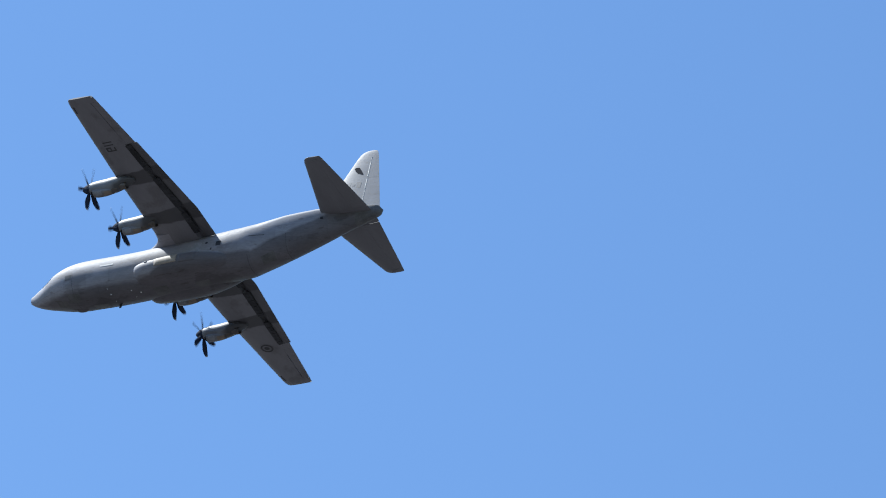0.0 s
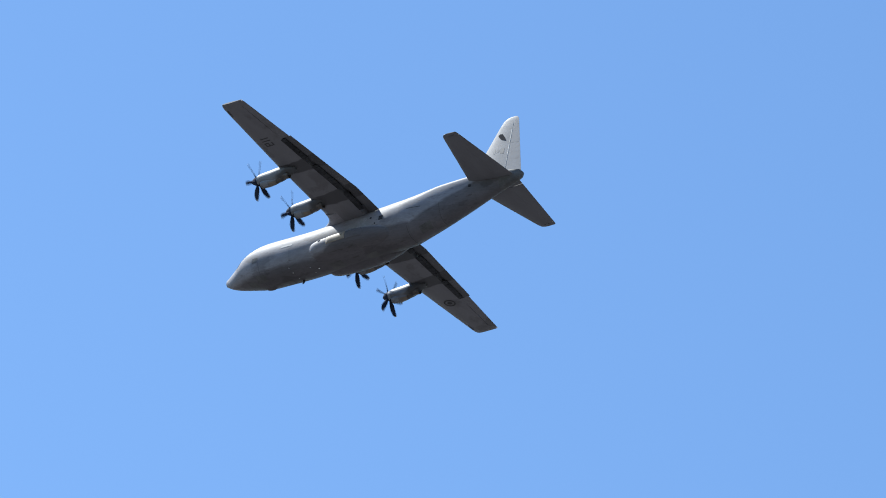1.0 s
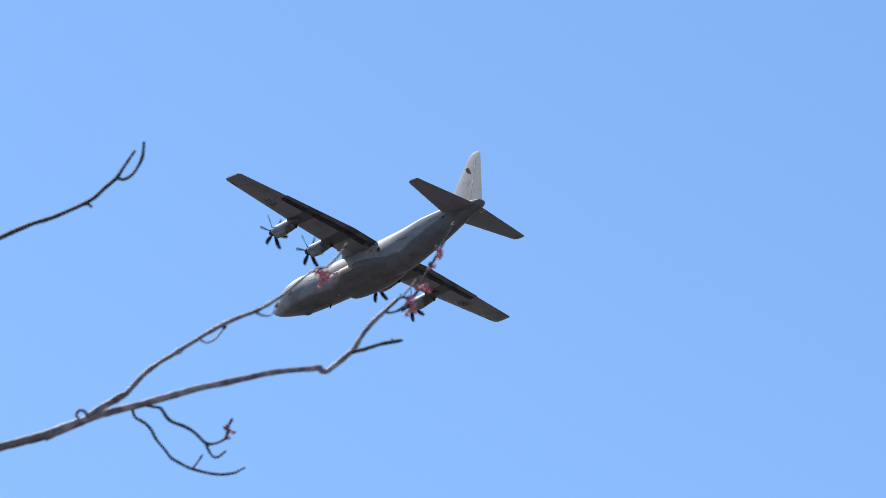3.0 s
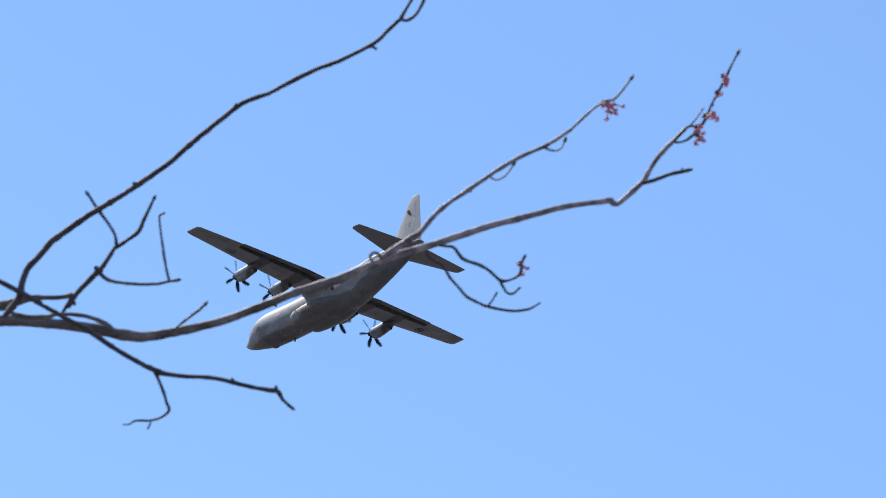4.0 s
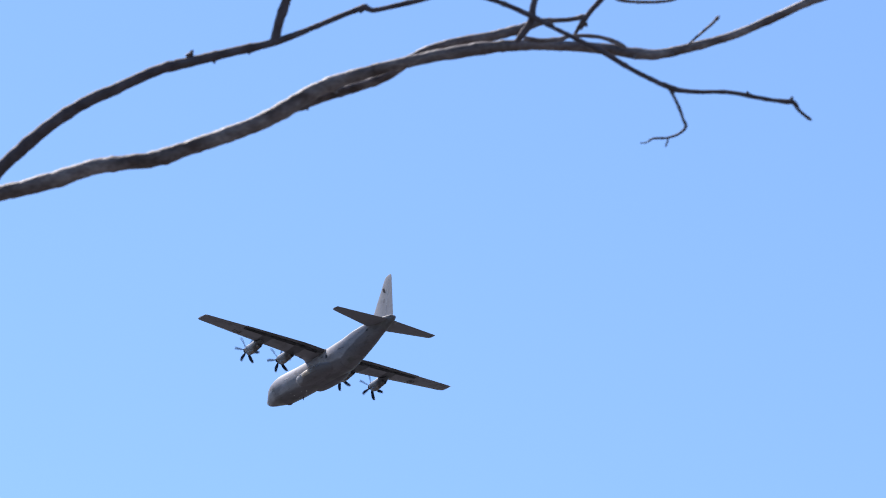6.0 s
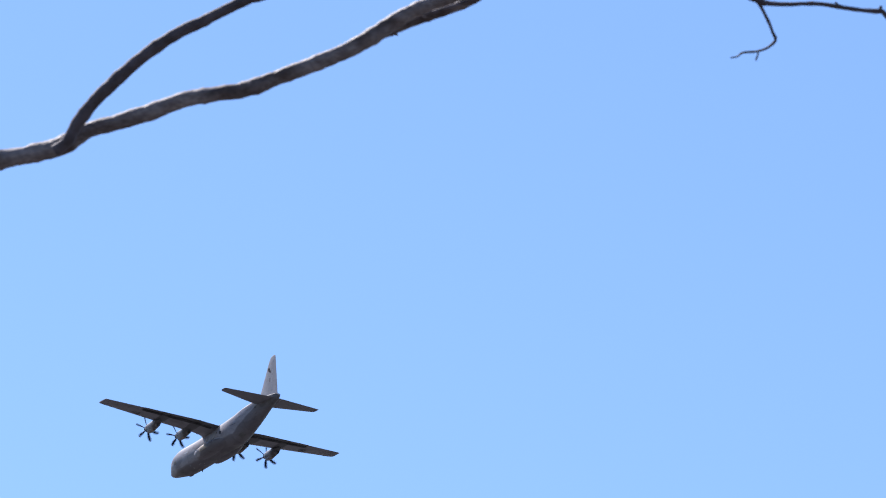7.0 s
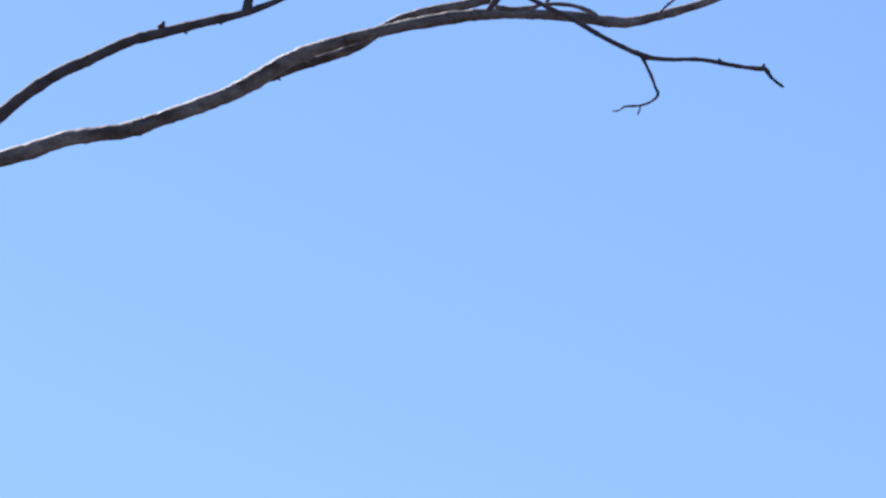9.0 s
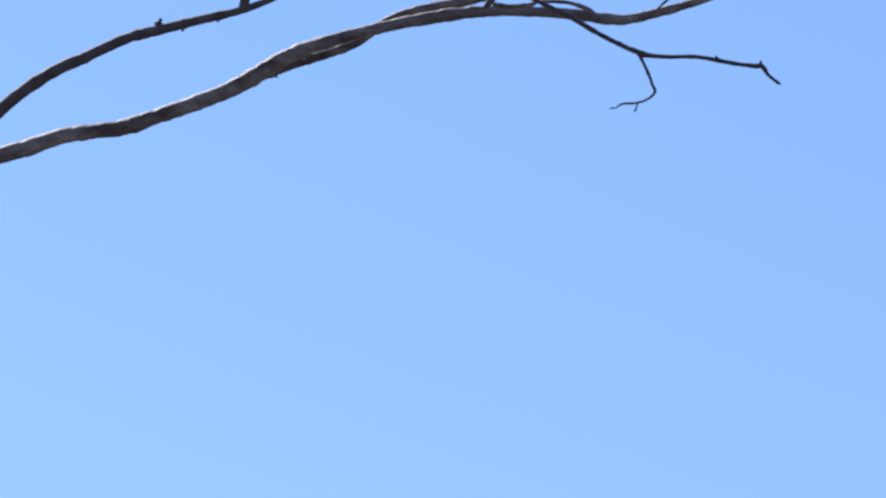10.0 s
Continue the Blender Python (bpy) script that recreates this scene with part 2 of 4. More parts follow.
def box(bm, x0, x1, y0, y1, z0, z1):
    v = [bm.verts.new((x, y, z)) for x in (x0, x1) for y in (y0, y1) for z in (z0, z1)]
    for q in ((0, 1, 3, 2), (4, 6, 7, 5), (0, 4, 5, 1), (2, 3, 7, 6), (0, 2, 6, 4), (1, 5, 7, 3)):
        bm.faces.new([v[i] for i in q])


# ---- ground ----
def build_ground():
    bm = bmesh.new()
    v = [bm.verts.new((x, y, 0)) for x, y in ((-6000, -6000), (6000, -6000), (6000, 6000), (-6000, 6000))]
    bm.faces.new(v)
    g = part("ground", bm, GRASS, None)
    tagged(g, "dull early-spring grass and soil reaching the horizon", "ground", kind="structure")


# ---- the aircraft: x forward, y to its left, z up, origin in the hull under the wing ----
FUSELAGE = [  # x, half width, top, bottom
    (14.74, 0.10, -1.34, -1.60), (14.66, 0.25, -1.16, -1.78), (14.4, 0.36, -1.00, -1.94), (14.0, 0.58, -0.78, -2.15), (13.4, 0.91, -0.53, -2.32), (12.9, 1.18, -0.34, -2.40), (12.55, 1.37, -0.05, -2.44),
    (12.0, 1.64, 0.38, -2.51), (11.3, 1.88, 0.74, -2.62), (10.5, 2.04, 1.04, -2.76), (9.5, 2.12, 1.27, -2.87), (8.0, 2.15, 1.34, -2.88),
    (6.0, 2.15, 1.37, -2.88), (3.5, 2.15, 1.42, -2.78), (0.0, 2.15, 1.68, -2.56), (-3.0, 2.15, 1.92, -2.38), (-5.5, 2.15, 2.12, -2.27), (-7.0, 2.10, 2.20, -2.26), (-7.5, 2.07, 2.24, -2.20), (-8.2, 2.00, 2.30, -2.02),
    (-9.5, 1.90, 2.45, -1.64), (-11.0, 1.75, 2.66, -1.18), (-12.5, 1.58, 2.84, -0.64), (-14.0, 1.36, 3.02, -0.10), (-15.5, 1.10, 3.12, 0.48), (-17.0, 0.84, 3.06, 1.06), (-18.2, 0.64, 2.96, 1.50), (-18.9, 0.54, 2.88, 1.78), (-19.3, 0.44, 2.80, 1.98), (-19.52, 0.28, 2.68, 2.14), (-19.6, 0.08, 2.50, 2.34),
]


HULL_ROWS = smooth_table(FUSELAGE, 0.3)


def waist(x):
    """How far up the hull its widest line lies: high on the upswept tail."""
    return 0.52 + 0.26 * min(1, max(0, (-5.0 - x) / 6.0))


def build_fuselage(plane):
    bm = bmesh.new()
    rings = []
    for x, hw, top, bot in HULL_ROWS:
        mid = bot + (top - bot) * waist(x)
        rings.append(oval(x, 0, mid, max(hw, 0.02), max(top - mid, 0.02), max(mid - bot, 0.02), 48))
    loft(bm, rings)
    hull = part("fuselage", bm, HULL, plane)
    for sgn in (1, -1):
        for x0, x1, low, high in ((13.25, 12.75, 0.50, 0.14), (12.65, 12.15, 0.62, 0.18), (12.05, 11.55, 0.72, 0.26), (12.5, 12.1, 1.05, 0.78)):
            bm = bmesh.new()
            pts = [hull_point(x, hull_section(x)[1] - d, sgn, 0.02) for x, d in ((x0, low), (x1, low), (x1, high), (x0, high))]
            bm.faces.new([bm.verts.new(p) for p in pts])
            pane = part("cockpit_window", bm, GLASS, hull, "dark glass pane", smooth=False)
            mod = pane.modifiers.new("thick", "SOLIDIFY")
            mod.thickness = 0.05
    for x, a, b in ((9.45, 25, 47), (-7.85, 31, 42), (-11.3, 30, 44)):
        bm = bmesh.new()
        rings = []
        for dx in (0.016, -0.016):
            hw, top, bot = hull_section(x + dx)
            mid = bot + (top - bot) * waist(x + dx)
            rings.append(oval(x + dx, 0, mid, hw + 0.006, top - mid + 0.006, mid - bot + 0.006, 48)[a:b + 1])
        va, vb = ([bm.verts.new(p) for p in r] for r in rings)
        for k in range(len(va) - 1):
            bm.faces.new((va[k], va[k + 1], vb[k + 1], vb[k]))
        part("skin_seam", bm, MARK, hull, "dark skin seam")
    bm = bmesh.new()  # darker skin over the end of the tail
    rings = []
    for x, hw, top, bot in [(-17.3, *hull_section(-17.3))] + [r for r in HULL_ROWS if r[0] < -17.35][::-1]:
        mid = bot + (top - bot) * waist(x)
        rings.append(oval(x - 0.006, 0, mid, max(hw, 0.02) + 0.006, max(top - mid, 0.02) + 0.006, max(mid - bot, 0.02) + 0.006, 48))
    loft(bm, rings)
    part("tail_cap", bm, MENDED, hull, "darker grey skin over the tail end")
    return hull


def hull_section(x):
    rows = HULL_ROWS
    i = max(0, min(len(rows) - 2, int((x - rows[0][0]) / 0.3)))
    a, b = rows[i], rows[i + 1]
    s = (x - a[0]) / (b[0] - a[0])
    return [a[k] + (b[k] - a[k]) * s for k in (1, 2, 3)]


def hull_point(x, z, sgn, proud=0.0):
    """A point on the hull's side at x and z."""
    hw, top, bot = hull_section(x)
    mid = bot + (top - bot) * waist(x)
    h = (top - mid) if z > mid else (mid - bot)
    s = min(0.999, abs(z - mid) / h)
    y = (1 - s**2.15) ** (1 / 2.15) * hw
    return (x, sgn * (y + proud), z)


def thickness(c, t):
    return 5 * t * (0.2969 * math.sqrt(max(c, 0)) - 0.126 * c - 0.3516 * c * c + 0.2843 * c**3 - 0.1015 * c**4)


def foil(y, le, te, z, t, c0=0.0, c1=1.0, n=14, droop=0.0):
    """A closed wing section at span y between two fractions of its chord."""
    chord = le - te
    cs = [c0 + (c1 - c0) * (0.5 - 0.5 * math.cos(math.pi * i / n)) for i in range(n + 1)]
    top = [(le - c * chord, y, z + thickness(c, t) * chord * 1.1 - droop * (c - c0) * chord) for c in cs]
    low = [(le - c * chord, y, z - thickness(c, t) * chord * 0.9 - droop * (c - c0) * chord - 0.004) for c in reversed(cs)]
    return top + low


def wing_edges(y):
    le = 0.95 - 0.004 * y if y < 10 else 0.91 - 0.038 * (y - 10)
    te = -4.46 if y < 5.45 else -4.46 + (y - 5.45) * 0.148
    if y > 14.25:
        te = -2.98 + (y - 14.25) * 0.158
    return le, te, 0.97 + 0.057 * y, 0.175 - 0.003 * y


def build_wing(plane, sgn):
    bm = bmesh.new()
    inner = [0, 1.2, 2.1, 3.5, 5.45, 7.5, 10, 12, 14.25]
    rings = []
    for y in inner:  # the hollow for the flap opens downwards
        le, te, z, t = wing_edges(y)
        ch = le - te
        n = 12
        cs = [0.86 * (0.5 - 0.5 * math.cos(math.pi * i / n)) for i in range(n + 1)]
        ls = [0.70 * (0.5 - 0.5 * math.cos(math.pi * i / n)) for i in range(n + 1)]
        top = [(le - c * ch, sgn * y, z + thickness(c, t) * ch * 1.1) for c in cs]
        lip = [(le - 0.86 * ch, sgn * y, z + thickness(0.86, t) * ch * 1.1 - 0.025), (le - 0.72 * ch, sgn * y, z + thickness(0.72, t) * ch * 0.95 - 0.03), (le - 0.705 * ch, sgn * y, z)]
        low = [(le - c * ch, sgn * y, z - thickness(c, t) * ch * 0.9) for c in reversed(ls)]
        rings.append(top + lip + low)
    loft(bm, rings)
    outer = [foil(sgn * y, *wing_edges(y), 0.0, 0.76) for y in (14.25, 16, 18, 19.6)]
    loft(bm, outer)
    tips = []
    for y, shrink in ((19.6, 0), (19.95, 0.03), (20.2, 0.12), (20.36, 0.3)):
        le, te, z, t = wing_edges(y)
        tips.append(foil(sgn * y, le - shrink * 0.8, te + shrink * 0.15, z, t * (1 - shrink * 1.5)))
    loft(bm, tips)
    wing = part("wing", bm, [WING], plane, "grey wing, underside in shade")
    spans = ((1.9, 5.44), (5.45, 14.245))
    for a, b in spans:
        fb = bmesh.new()
        fr = []
        for k in range(5):
            y = a + (b - a) * k / 4
            le, te, z, t = wing_edges(y)
            ch = le - te
            x0, x1 = le - 0.795 * ch, te
            fr.append(foil(sgn * y, x0, x1, z + 0.0, 0.12, droop=0.02, n=8))
        loft(fb, fr)
        part("flap", fb, FLAP, wing, "grey wing flap, slightly lowered")
    for a, b in ((2.7, 5.3), (6.15, 9.75), (10.85, 14.1)):  # dark slotted hollows ahead of the flaps
        cb = bmesh.new()
        rings = []
        for k in range(5):
            y = a + (b - a) * k / 4
            le, te, z, t = wing_edges(y)
            ch = le - te
            x0, x1 = le - 0.69 * ch, le - (0.785 if b < 6 else 0.815) * ch
            zc = z - thickness(0.69, t) * ch * 0.9 - 0.02
            zd = z - thickness(0.82, t) * ch * 0.9 - 0.03
            rings.append([(x0, sgn * y, zc + 0.03), (x1, sgn * y, zd + 0.03), (x1, sgn * y, zd), (x0, sgn * y, zc)])
        loft(cb, rings)
        cove = part("flap_cove", cb, SOOT, wing, "dark slotted hollow ahead of the flap", smooth=False)
        y = a + 0.2
        while y < b - 0.2:
            le, te, z, t = wing_edges(y)
            ch = le - te
            rb = bmesh.new()
            x0, x1 = le - 0.695 * ch, le - (0.76 + 0.05 * random.random()) * ch
            zc = z - thickness(0.73, t) * ch * 0.9 - 0.045
            box(rb, x1, x0, sgn * y - 0.03, sgn * y + 0.03, zc, zc + 0.03)
            part("cove_rib", rb, SOOT, cove, smooth=False)
            y += random.uniform(0.35, 0.6)
    fb = bmesh.new()
    loft(fb, [foil(sgn * y, *wing_edges(y), 0.775, 1.0, n=6) for y in (14.255, 16, 18, 19.59)])
    part("aileron", fb, WING, wing)
    pb = bmesh.new()  # dark lamp window in the leading edge near the tip
    loft(pb, [[(x - 0.03, sgn * y, wz) for x, wz in ((le - 0.02, z - 0.02), (le - 0.30, z - 0.17), (le - 0.30, z - 0.10), (le - 0.02, z + 0.02))] for y, (le, te, z, t) in ((v, wing_edges(v)) for v in (18.7, 19.5))])
    part("lamp_window", pb, DARK, wing, "dark lamp window", smooth=False)
    for y, name in ((20.25, "tip_light"),):
        lb = bmesh.new()
        le, te, z, t = wing_edges(y)
        bmesh.ops.create_uvsphere(lb, u_segments=10, v_segments=6, radius=0.09, matrix=pose(te + 0.1, sgn * y, z))
        part(name, lb, LENS, wing, "small clear tip lamp")
    return wing


def build_nacelle(plane, y, sgn):
    z = 0.86
    yy = sgn * y
    bm = bmesh.new()
    body = [(3.38, 0.46, 0.46, 0.46), (3.2, 0.54, 0.54, 0.54), (2.6, 0.62, 0.60, 0.66), (1.8, 0.66, 0.66, 0.74), (0.9, 0.68, 0.70, 0.72), (0.2, 0.62, 0.60, 0.52), (-0.4, 0.45, 0.5, 0.20), (-0.9, 0.2, 0.4, 0.02)]
    rise = lambda x: z + max(0, 1.6 - x) * 0.09
    loft(bm, [oval(x, yy, rise(x), hw, up, dn, 24, 2.0) for x, hw, up, dn in smooth_table(body, 0.25)])
    nac = part("nacelle", bm, NACELLE, plane, "grey engine nacelle under the wing's leading edge")
    sb = bmesh.new()
    scoop = [(3.05, 0.34, 0.16, 0.30), (2.7, 0.42, 0.2, 0.38), (2.0, 0.44, 0.2, 0.40), (1.3, 0.36, 0.2, 0.34), (0.6, 0.22, 0.18, 0.20), (0.1, 0.06, 0.1, 0.04)]
    loft(sb, [oval(x, yy, z - 0.55 + (0.1 if x < 1 else 0), hw, up, dn, 18, 2.1) for x, hw, up, dn in smooth_table(scoop, 0.25)])
    part("intake_scoop", sb, NACELLE, nac, "chin air intake")
    mb = bmesh.new()
    loft(mb, [oval(x, yy, z - 0.58, hw, 0.12, 0.2, 16, 2.2) for x, hw in ((3.075, 0.26), (3.06, 0.27))])
    part("intake_mouth", mb, DARK, nac, "dark intake opening")
    for x0, x1, mat, name, a0, a1 in ((1.75, 1.05, TAN, "cooler_panel", 13, 16), (1.0, 0.55, METAL, "cooler_flap", 9, 18), (2.6, 1.95, PALE, "cowl_panel", 14, 17)):
        bb = bmesh.new()
        rings = []
        for k in range(4):
            x = x0 + (x1 - x0) * k / 3
            xs = [r[0] for r in scoop][::-1]
            hw, up, dn = (float(np.interp(x, xs, [r[j] for r in scoop][::-1])) + 0.014 for j in (1, 2, 3))
            rings.append([bb.verts.new(p) for p in oval(x, yy, z - 0.55 + (0.1 if x < 1 else 0), hw, up, dn, 18, 2.1)[a0:a1 + 1]])
        for a, b in zip(rings, rings[1:]):
            for k in range(len(a) - 1):
                bb.faces.new((a[k], a[k + 1], b[k + 1], b[k]))
        part(name, bb, mat, nac)
    eb = bmesh.new()
    loft(eb, [oval(x, yy, z - 0.02 + dz, r, r, r, 20, 2.0) for x, r, dz in ((0.4, 0.34, -0.18), (-0.25, 0.33, -0.24), (-0.30, 0.30, -0.245), (-0.05, 0.27, -0.22))])
    part("exhaust_nozzle", eb, METAL, nac, "short burnt-metal exhaust nozzle")
    return nac


def build_propeller(plane):
    """Hub at its own origin, axis along x, six curved blades."""
    hub = bpy.data.objects.new("propeller", None)
    scene.collection.objects.link(hub)
    hub.parent = plane
    bm = bmesh.new()
    cone = [(0.74, 0.02), (0.68, 0.13), (0.55, 0.25), (0.33, 0.37), (0.08, 0.45), (-0.16, 0.49), (-0.28, 0.49)]
    loft(bm, [oval(x, 0, 0, r, r, r, 20, 2.0) for x, r in cone])
    part("spinner", bm, RUBBER, hub, "dark pointed spinner")
    bb = bmesh.new()
    rows = [(0.36, 0.18, 0.13, 56, 0.0), (0.6, 0.28, 0.09, 50, 0.0), (0.95, 0.42, 0.06, 43, 0.01), (1.35, 0.46, 0.045, 37, 0.0), (1.7, 0.41, 0.034, 32, 0.04), (1.93, 0.31, 0.026, 29, 0.08), (2.05, 0.18, 0.018, 28, 0.13)]
    rings = []
    for r, chord, th, twist, sweep in rows:
        c, s = math.cos(radians(-twist)), math.sin(radians(-twist))
        ring = []
        for i in range(10):
            a = 2 * math.pi * i / 10
            u, v = math.cos(a) * chord / 2 + sweep, math.sin(a) * th / 2
            ring.append((u * s + v * c, u * c - v * s, r))
        rings.append(ring)
    loft(bb, rings[:6])
    loft(bb, rings[5:], mat=1)
    blade = part("blade", bb, [RUBBER, TIPGREY], hub, "black curved blade with a pale tip")
    for k in range(1, 6):
        b = blade.copy()
        scene.collection.objects.link(b)
        b.matrix_basis = pose(0, 0, 0, 60 * k)
    return hub


def build_wing_fairing(plane):
    bm = bmesh.new()
    rows = [(1.9, 0.9, 0.03), (1.5, 1.25, 0.12), (1.0, 1.42, 0.24), (0.0, 1.55, 0.28), (-2.5, 1.5, 0.20), (-4.0, 1.2, 0.10), (-5.0, 0.6, 0.02)]
    loft(bm, [oval(x, 0, 1.40 - 0.07 * x if x < 3 else 1.2, w, h, 0.9, 24, 2.4) for x, w, h in smooth_table(rows, 0.3)])
    part("wing_fairing", bm, HULL, plane, "rounded grey fairing over the wing's middle")
    # flared fillets where the leading edge meets the hull
    for sgn in (1, -1):
        bm = bmesh.new()
        rings = []
        for k in range(12):
            y = 1.0 + 2.3 * k / 11
            flare = ((3.3 - y) / 2.3) ** 2.6
            le, te, z, t = wing_edges(y)
            rings.append(foil(sgn * y, le + 0.012 + 2.3 * flare, -2.2, z - 0.10 * flare, (0.175 + 0.03 * flare) * (le + 4.46) / (le + 2.3 * flare + 2.2) * 1.02))
        loft(bm, rings)
        part("root_fillet", bm, HULL, plane, "smooth grey fillet at the wing root")


SPONSON = [  # x, half width, height above and depth below its middle line
    (3.26, 0.10, 0.10, 0.10), (3.20, 0.62, 0.30, 0.40), (3.0, 0.98, 0.54, 0.72), (2.6, 1.16, 0.70, 0.92), (2.0, 1.27, 0.78, 1.00), (1.0, 1.36, 0.82, 1.06), (-0.5, 1.40, 0.84, 1.08),
    (-2.5, 1.38, 0.82, 1.06), (-4.0, 1.22, 0.70, 0.98), (-5.2, 1.00, 0.52, 0.84), (-6.1, 0.70, 0.32, 0.60), (-6.6, 0.10, 0.10, 0.20),
]


def sponson_ring(row, sgn):
    x, hw, up, dn = row
    return oval(x, sgn * (1.22 - 0.08 * max(0, -x - 2.5)), -1.44 - 0.05 * x, hw, up, dn, 48, 2.15)


def build_sponson(plane, sgn):
    bm = bmesh.new()
    loft(bm, [sponson_ring(r, sgn) for r in smooth_table(SPONSON, 0.2)])
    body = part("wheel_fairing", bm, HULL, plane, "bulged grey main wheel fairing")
    # cream panel, dark slot and a small bulge on the shoulder of the fairing, below the wing's front edge
    rows = {round(r[0], 2): r for r in smooth_table(SPONSON, 0.2)}

    def shoulder(name, x0, x1, a0, a1, proud, mat, label):
        pb = bmesh.new()
        rings = []
        for x in sorted(rows):
            if x1 <= x <= x0:
                x, hw, up, dn = rows[x]
                ring = (2 * sponson_ring((x, hw + proud, up + proud, dn + proud), 1))[48 + a0:48 + a1 + 1]
                rings.append([pb.verts.new((p[0], sgn * p[1], p[2])) for p in ring])
        for a, b in zip(rings, rings[1:]):
            for k in range(len(a) - 1):
                pb.faces.new((a[k], a[k + 1], b[k + 1], b[k]))
        ob = part(name, pb, mat, body, label)
        mod = ob.modifiers.new("thick", "SOLIDIFY")
        mod.thickness = 0.02

    # sunlight on this panel is put into its cream colour
    shoulder("shoulder_panel", 0.80, -1.4, -3, 5, 0.012, CREAM, "cream sealed panel, sunlight in its colour")
    shoulder("air_slot", 1.25, 0.9, 3, 7, 0.010, DARK, "dark air intake slot")
    shoulder("access_panel", -1.5, -3.2, -4, 3, 0.006, HULL, "worn lighter access panel")
    ab = bmesh.new()
    bmesh.ops.create_uvsphere(ab, u_segments=14, v_segments=8, radius=1.0, matrix=pose(1.75, sgn * 2.46, -1.30) @ Matrix.Diagonal((0.20, 0.10, 0.10, 1)))
    part("small_blister", ab, HULL, body)
    return body


def build_tail(plane):
    fin = bmesh.new()
    lead = lambda z: -12.95 - 0.435 * (z - 2.2)
    trail = lambda z: -19.38 + 0.235 * (z - 2.2)

    def fin_ring(z, t, c0=0.0, c1=1.0, nose=0.0, tail=0.0):
        front, rear = lead(z) - nose, trail(z) + tail
        ch = front - rear
        cs = [c0 + (c1 - c0) * (0.5 - 0.5 * math.cos(math.pi * i / 14)) for i in range(15)]
        return [(front - c * ch, thickness(c, t) * ch, z) for c in cs] + [(front - c * ch, -thickness(c, t) * ch - 0.004, z) for c in reversed(cs)]

    loft(fin, [fin_ring(z, 0.105, 0, 0.715) for z in (2.4, 3.2, 5, 7, 8.5)])
    loft(fin, [fin_ring(8.5, 0.105), fin_ring(9.0, 0.10, nose=0.04), fin_ring(9.28, 0.085, nose=0.16, tail=0.04), fin_ring(9.43, 0.06, nose=0.36, tail=0.12), fin_ring(9.5, 0.03, nose=0.70, tail=0.30)])
    dorsal = [(-9.5, 0.05, 0.25), (-10.8, 0.12, 0.45), (-12.0, 0.18, 0.75), (-13.2, 0.22, 1.2), (-14.5, 0.2, 1.3)]
    loft(fin, [oval(x, 0, 2.05 - 0.10 * (x + 9), w, h, 0.5, 12, 1.8) for x, w, h in dorsal])
    f = part("tail_fin", fin, FIN, plane, "tall sunlit grey tail fin")
    rb = bmesh.new()
    loft(rb, [fin_ring(z, 0.105, 0.7165, 1.0) for z in (2.55, 4.5, 6.34)])
    loft(rb, [fin_ring(z, 0.105, 0.7165, 1.0) for z in (6.355, 7.5, 8.495)])
    part("rudder", rb, FIN, f, "grey rudder in two lengths")
    for sgn in (1, -1):  # pale sealed strips along the rudder's front edge
        for z0, z1, r in ((8.7, 8.1, 0.02), (8.05, 6.5, 0.05), (6.25, 5.1, 0.05), (4.95, 3.5, 0.03)):
            cb = bmesh.new()
            rows = []
            for k in range(4):
                z = z0 + (z1 - z0) * k / 3
                ch = lead(z) - trail(z)
                rows.append([(lead(z) - 0.70 * ch + d, sgn * (thickness(0.70 - d / ch, 0.105) * ch + lift), z) for d, lift in ((-r, 0.004), (0, 0.014), (r, 0.004), (0, -0.01))])
            loft(cb, rows)
            part("hinge_strip", cb, WHITE, f, "pale sealed hinge strip", smooth=False)
    for sgn in (1, -1):
        tb = bmesh.new()
        le = lambda y: -13.85 - 0.27 * y
        te = lambda y: -18.88 + 0.155 * y
        zz = lambda y: 2.22 + 0.02 * y
        loft(tb, [foil(sgn * y, le(y), te(y), zz(y), 0.115) for y in (0, 0.6, 1.12)])
        loft(tb, [foil(sgn * y, le(y), te(y), zz(y), 0.115, 0, 0.672) for y in (1.12, 2.5, 4, 6.8, 7.55)])
        loft(tb, [foil(sgn * y, le(y) - s, te(y) + s * 0.2, zz(y), 0.11 - 0.1 * s) for y, s in ((7.55, 0), (7.85, 0.06), (8.0, 0.2), (8.06, 0.42))])
        t = part("tailplane", tb, TAILGREY, plane, "grey tailplane, underside in shade")
        eb = bmesh.new()
        loft(eb, [foil(sgn * y, le(y), te(y), zz(y), 0.115, 0.675, 1.0, n=6) for y in (1.13 if sgn > 0 else 1.17, 3, 5, 7.54)])
        part("elevator", eb, TAILGREY, t)
        pb = bmesh.new()
        box(pb, -17.2, -16.6, sgn * 7.66, sgn * 7.72, zz(7.7) - 0.122, zz(7.7) - 0.09)
        part("tip_lamp", pb, FAINT, t, "small pale tip fitting", smooth=False)


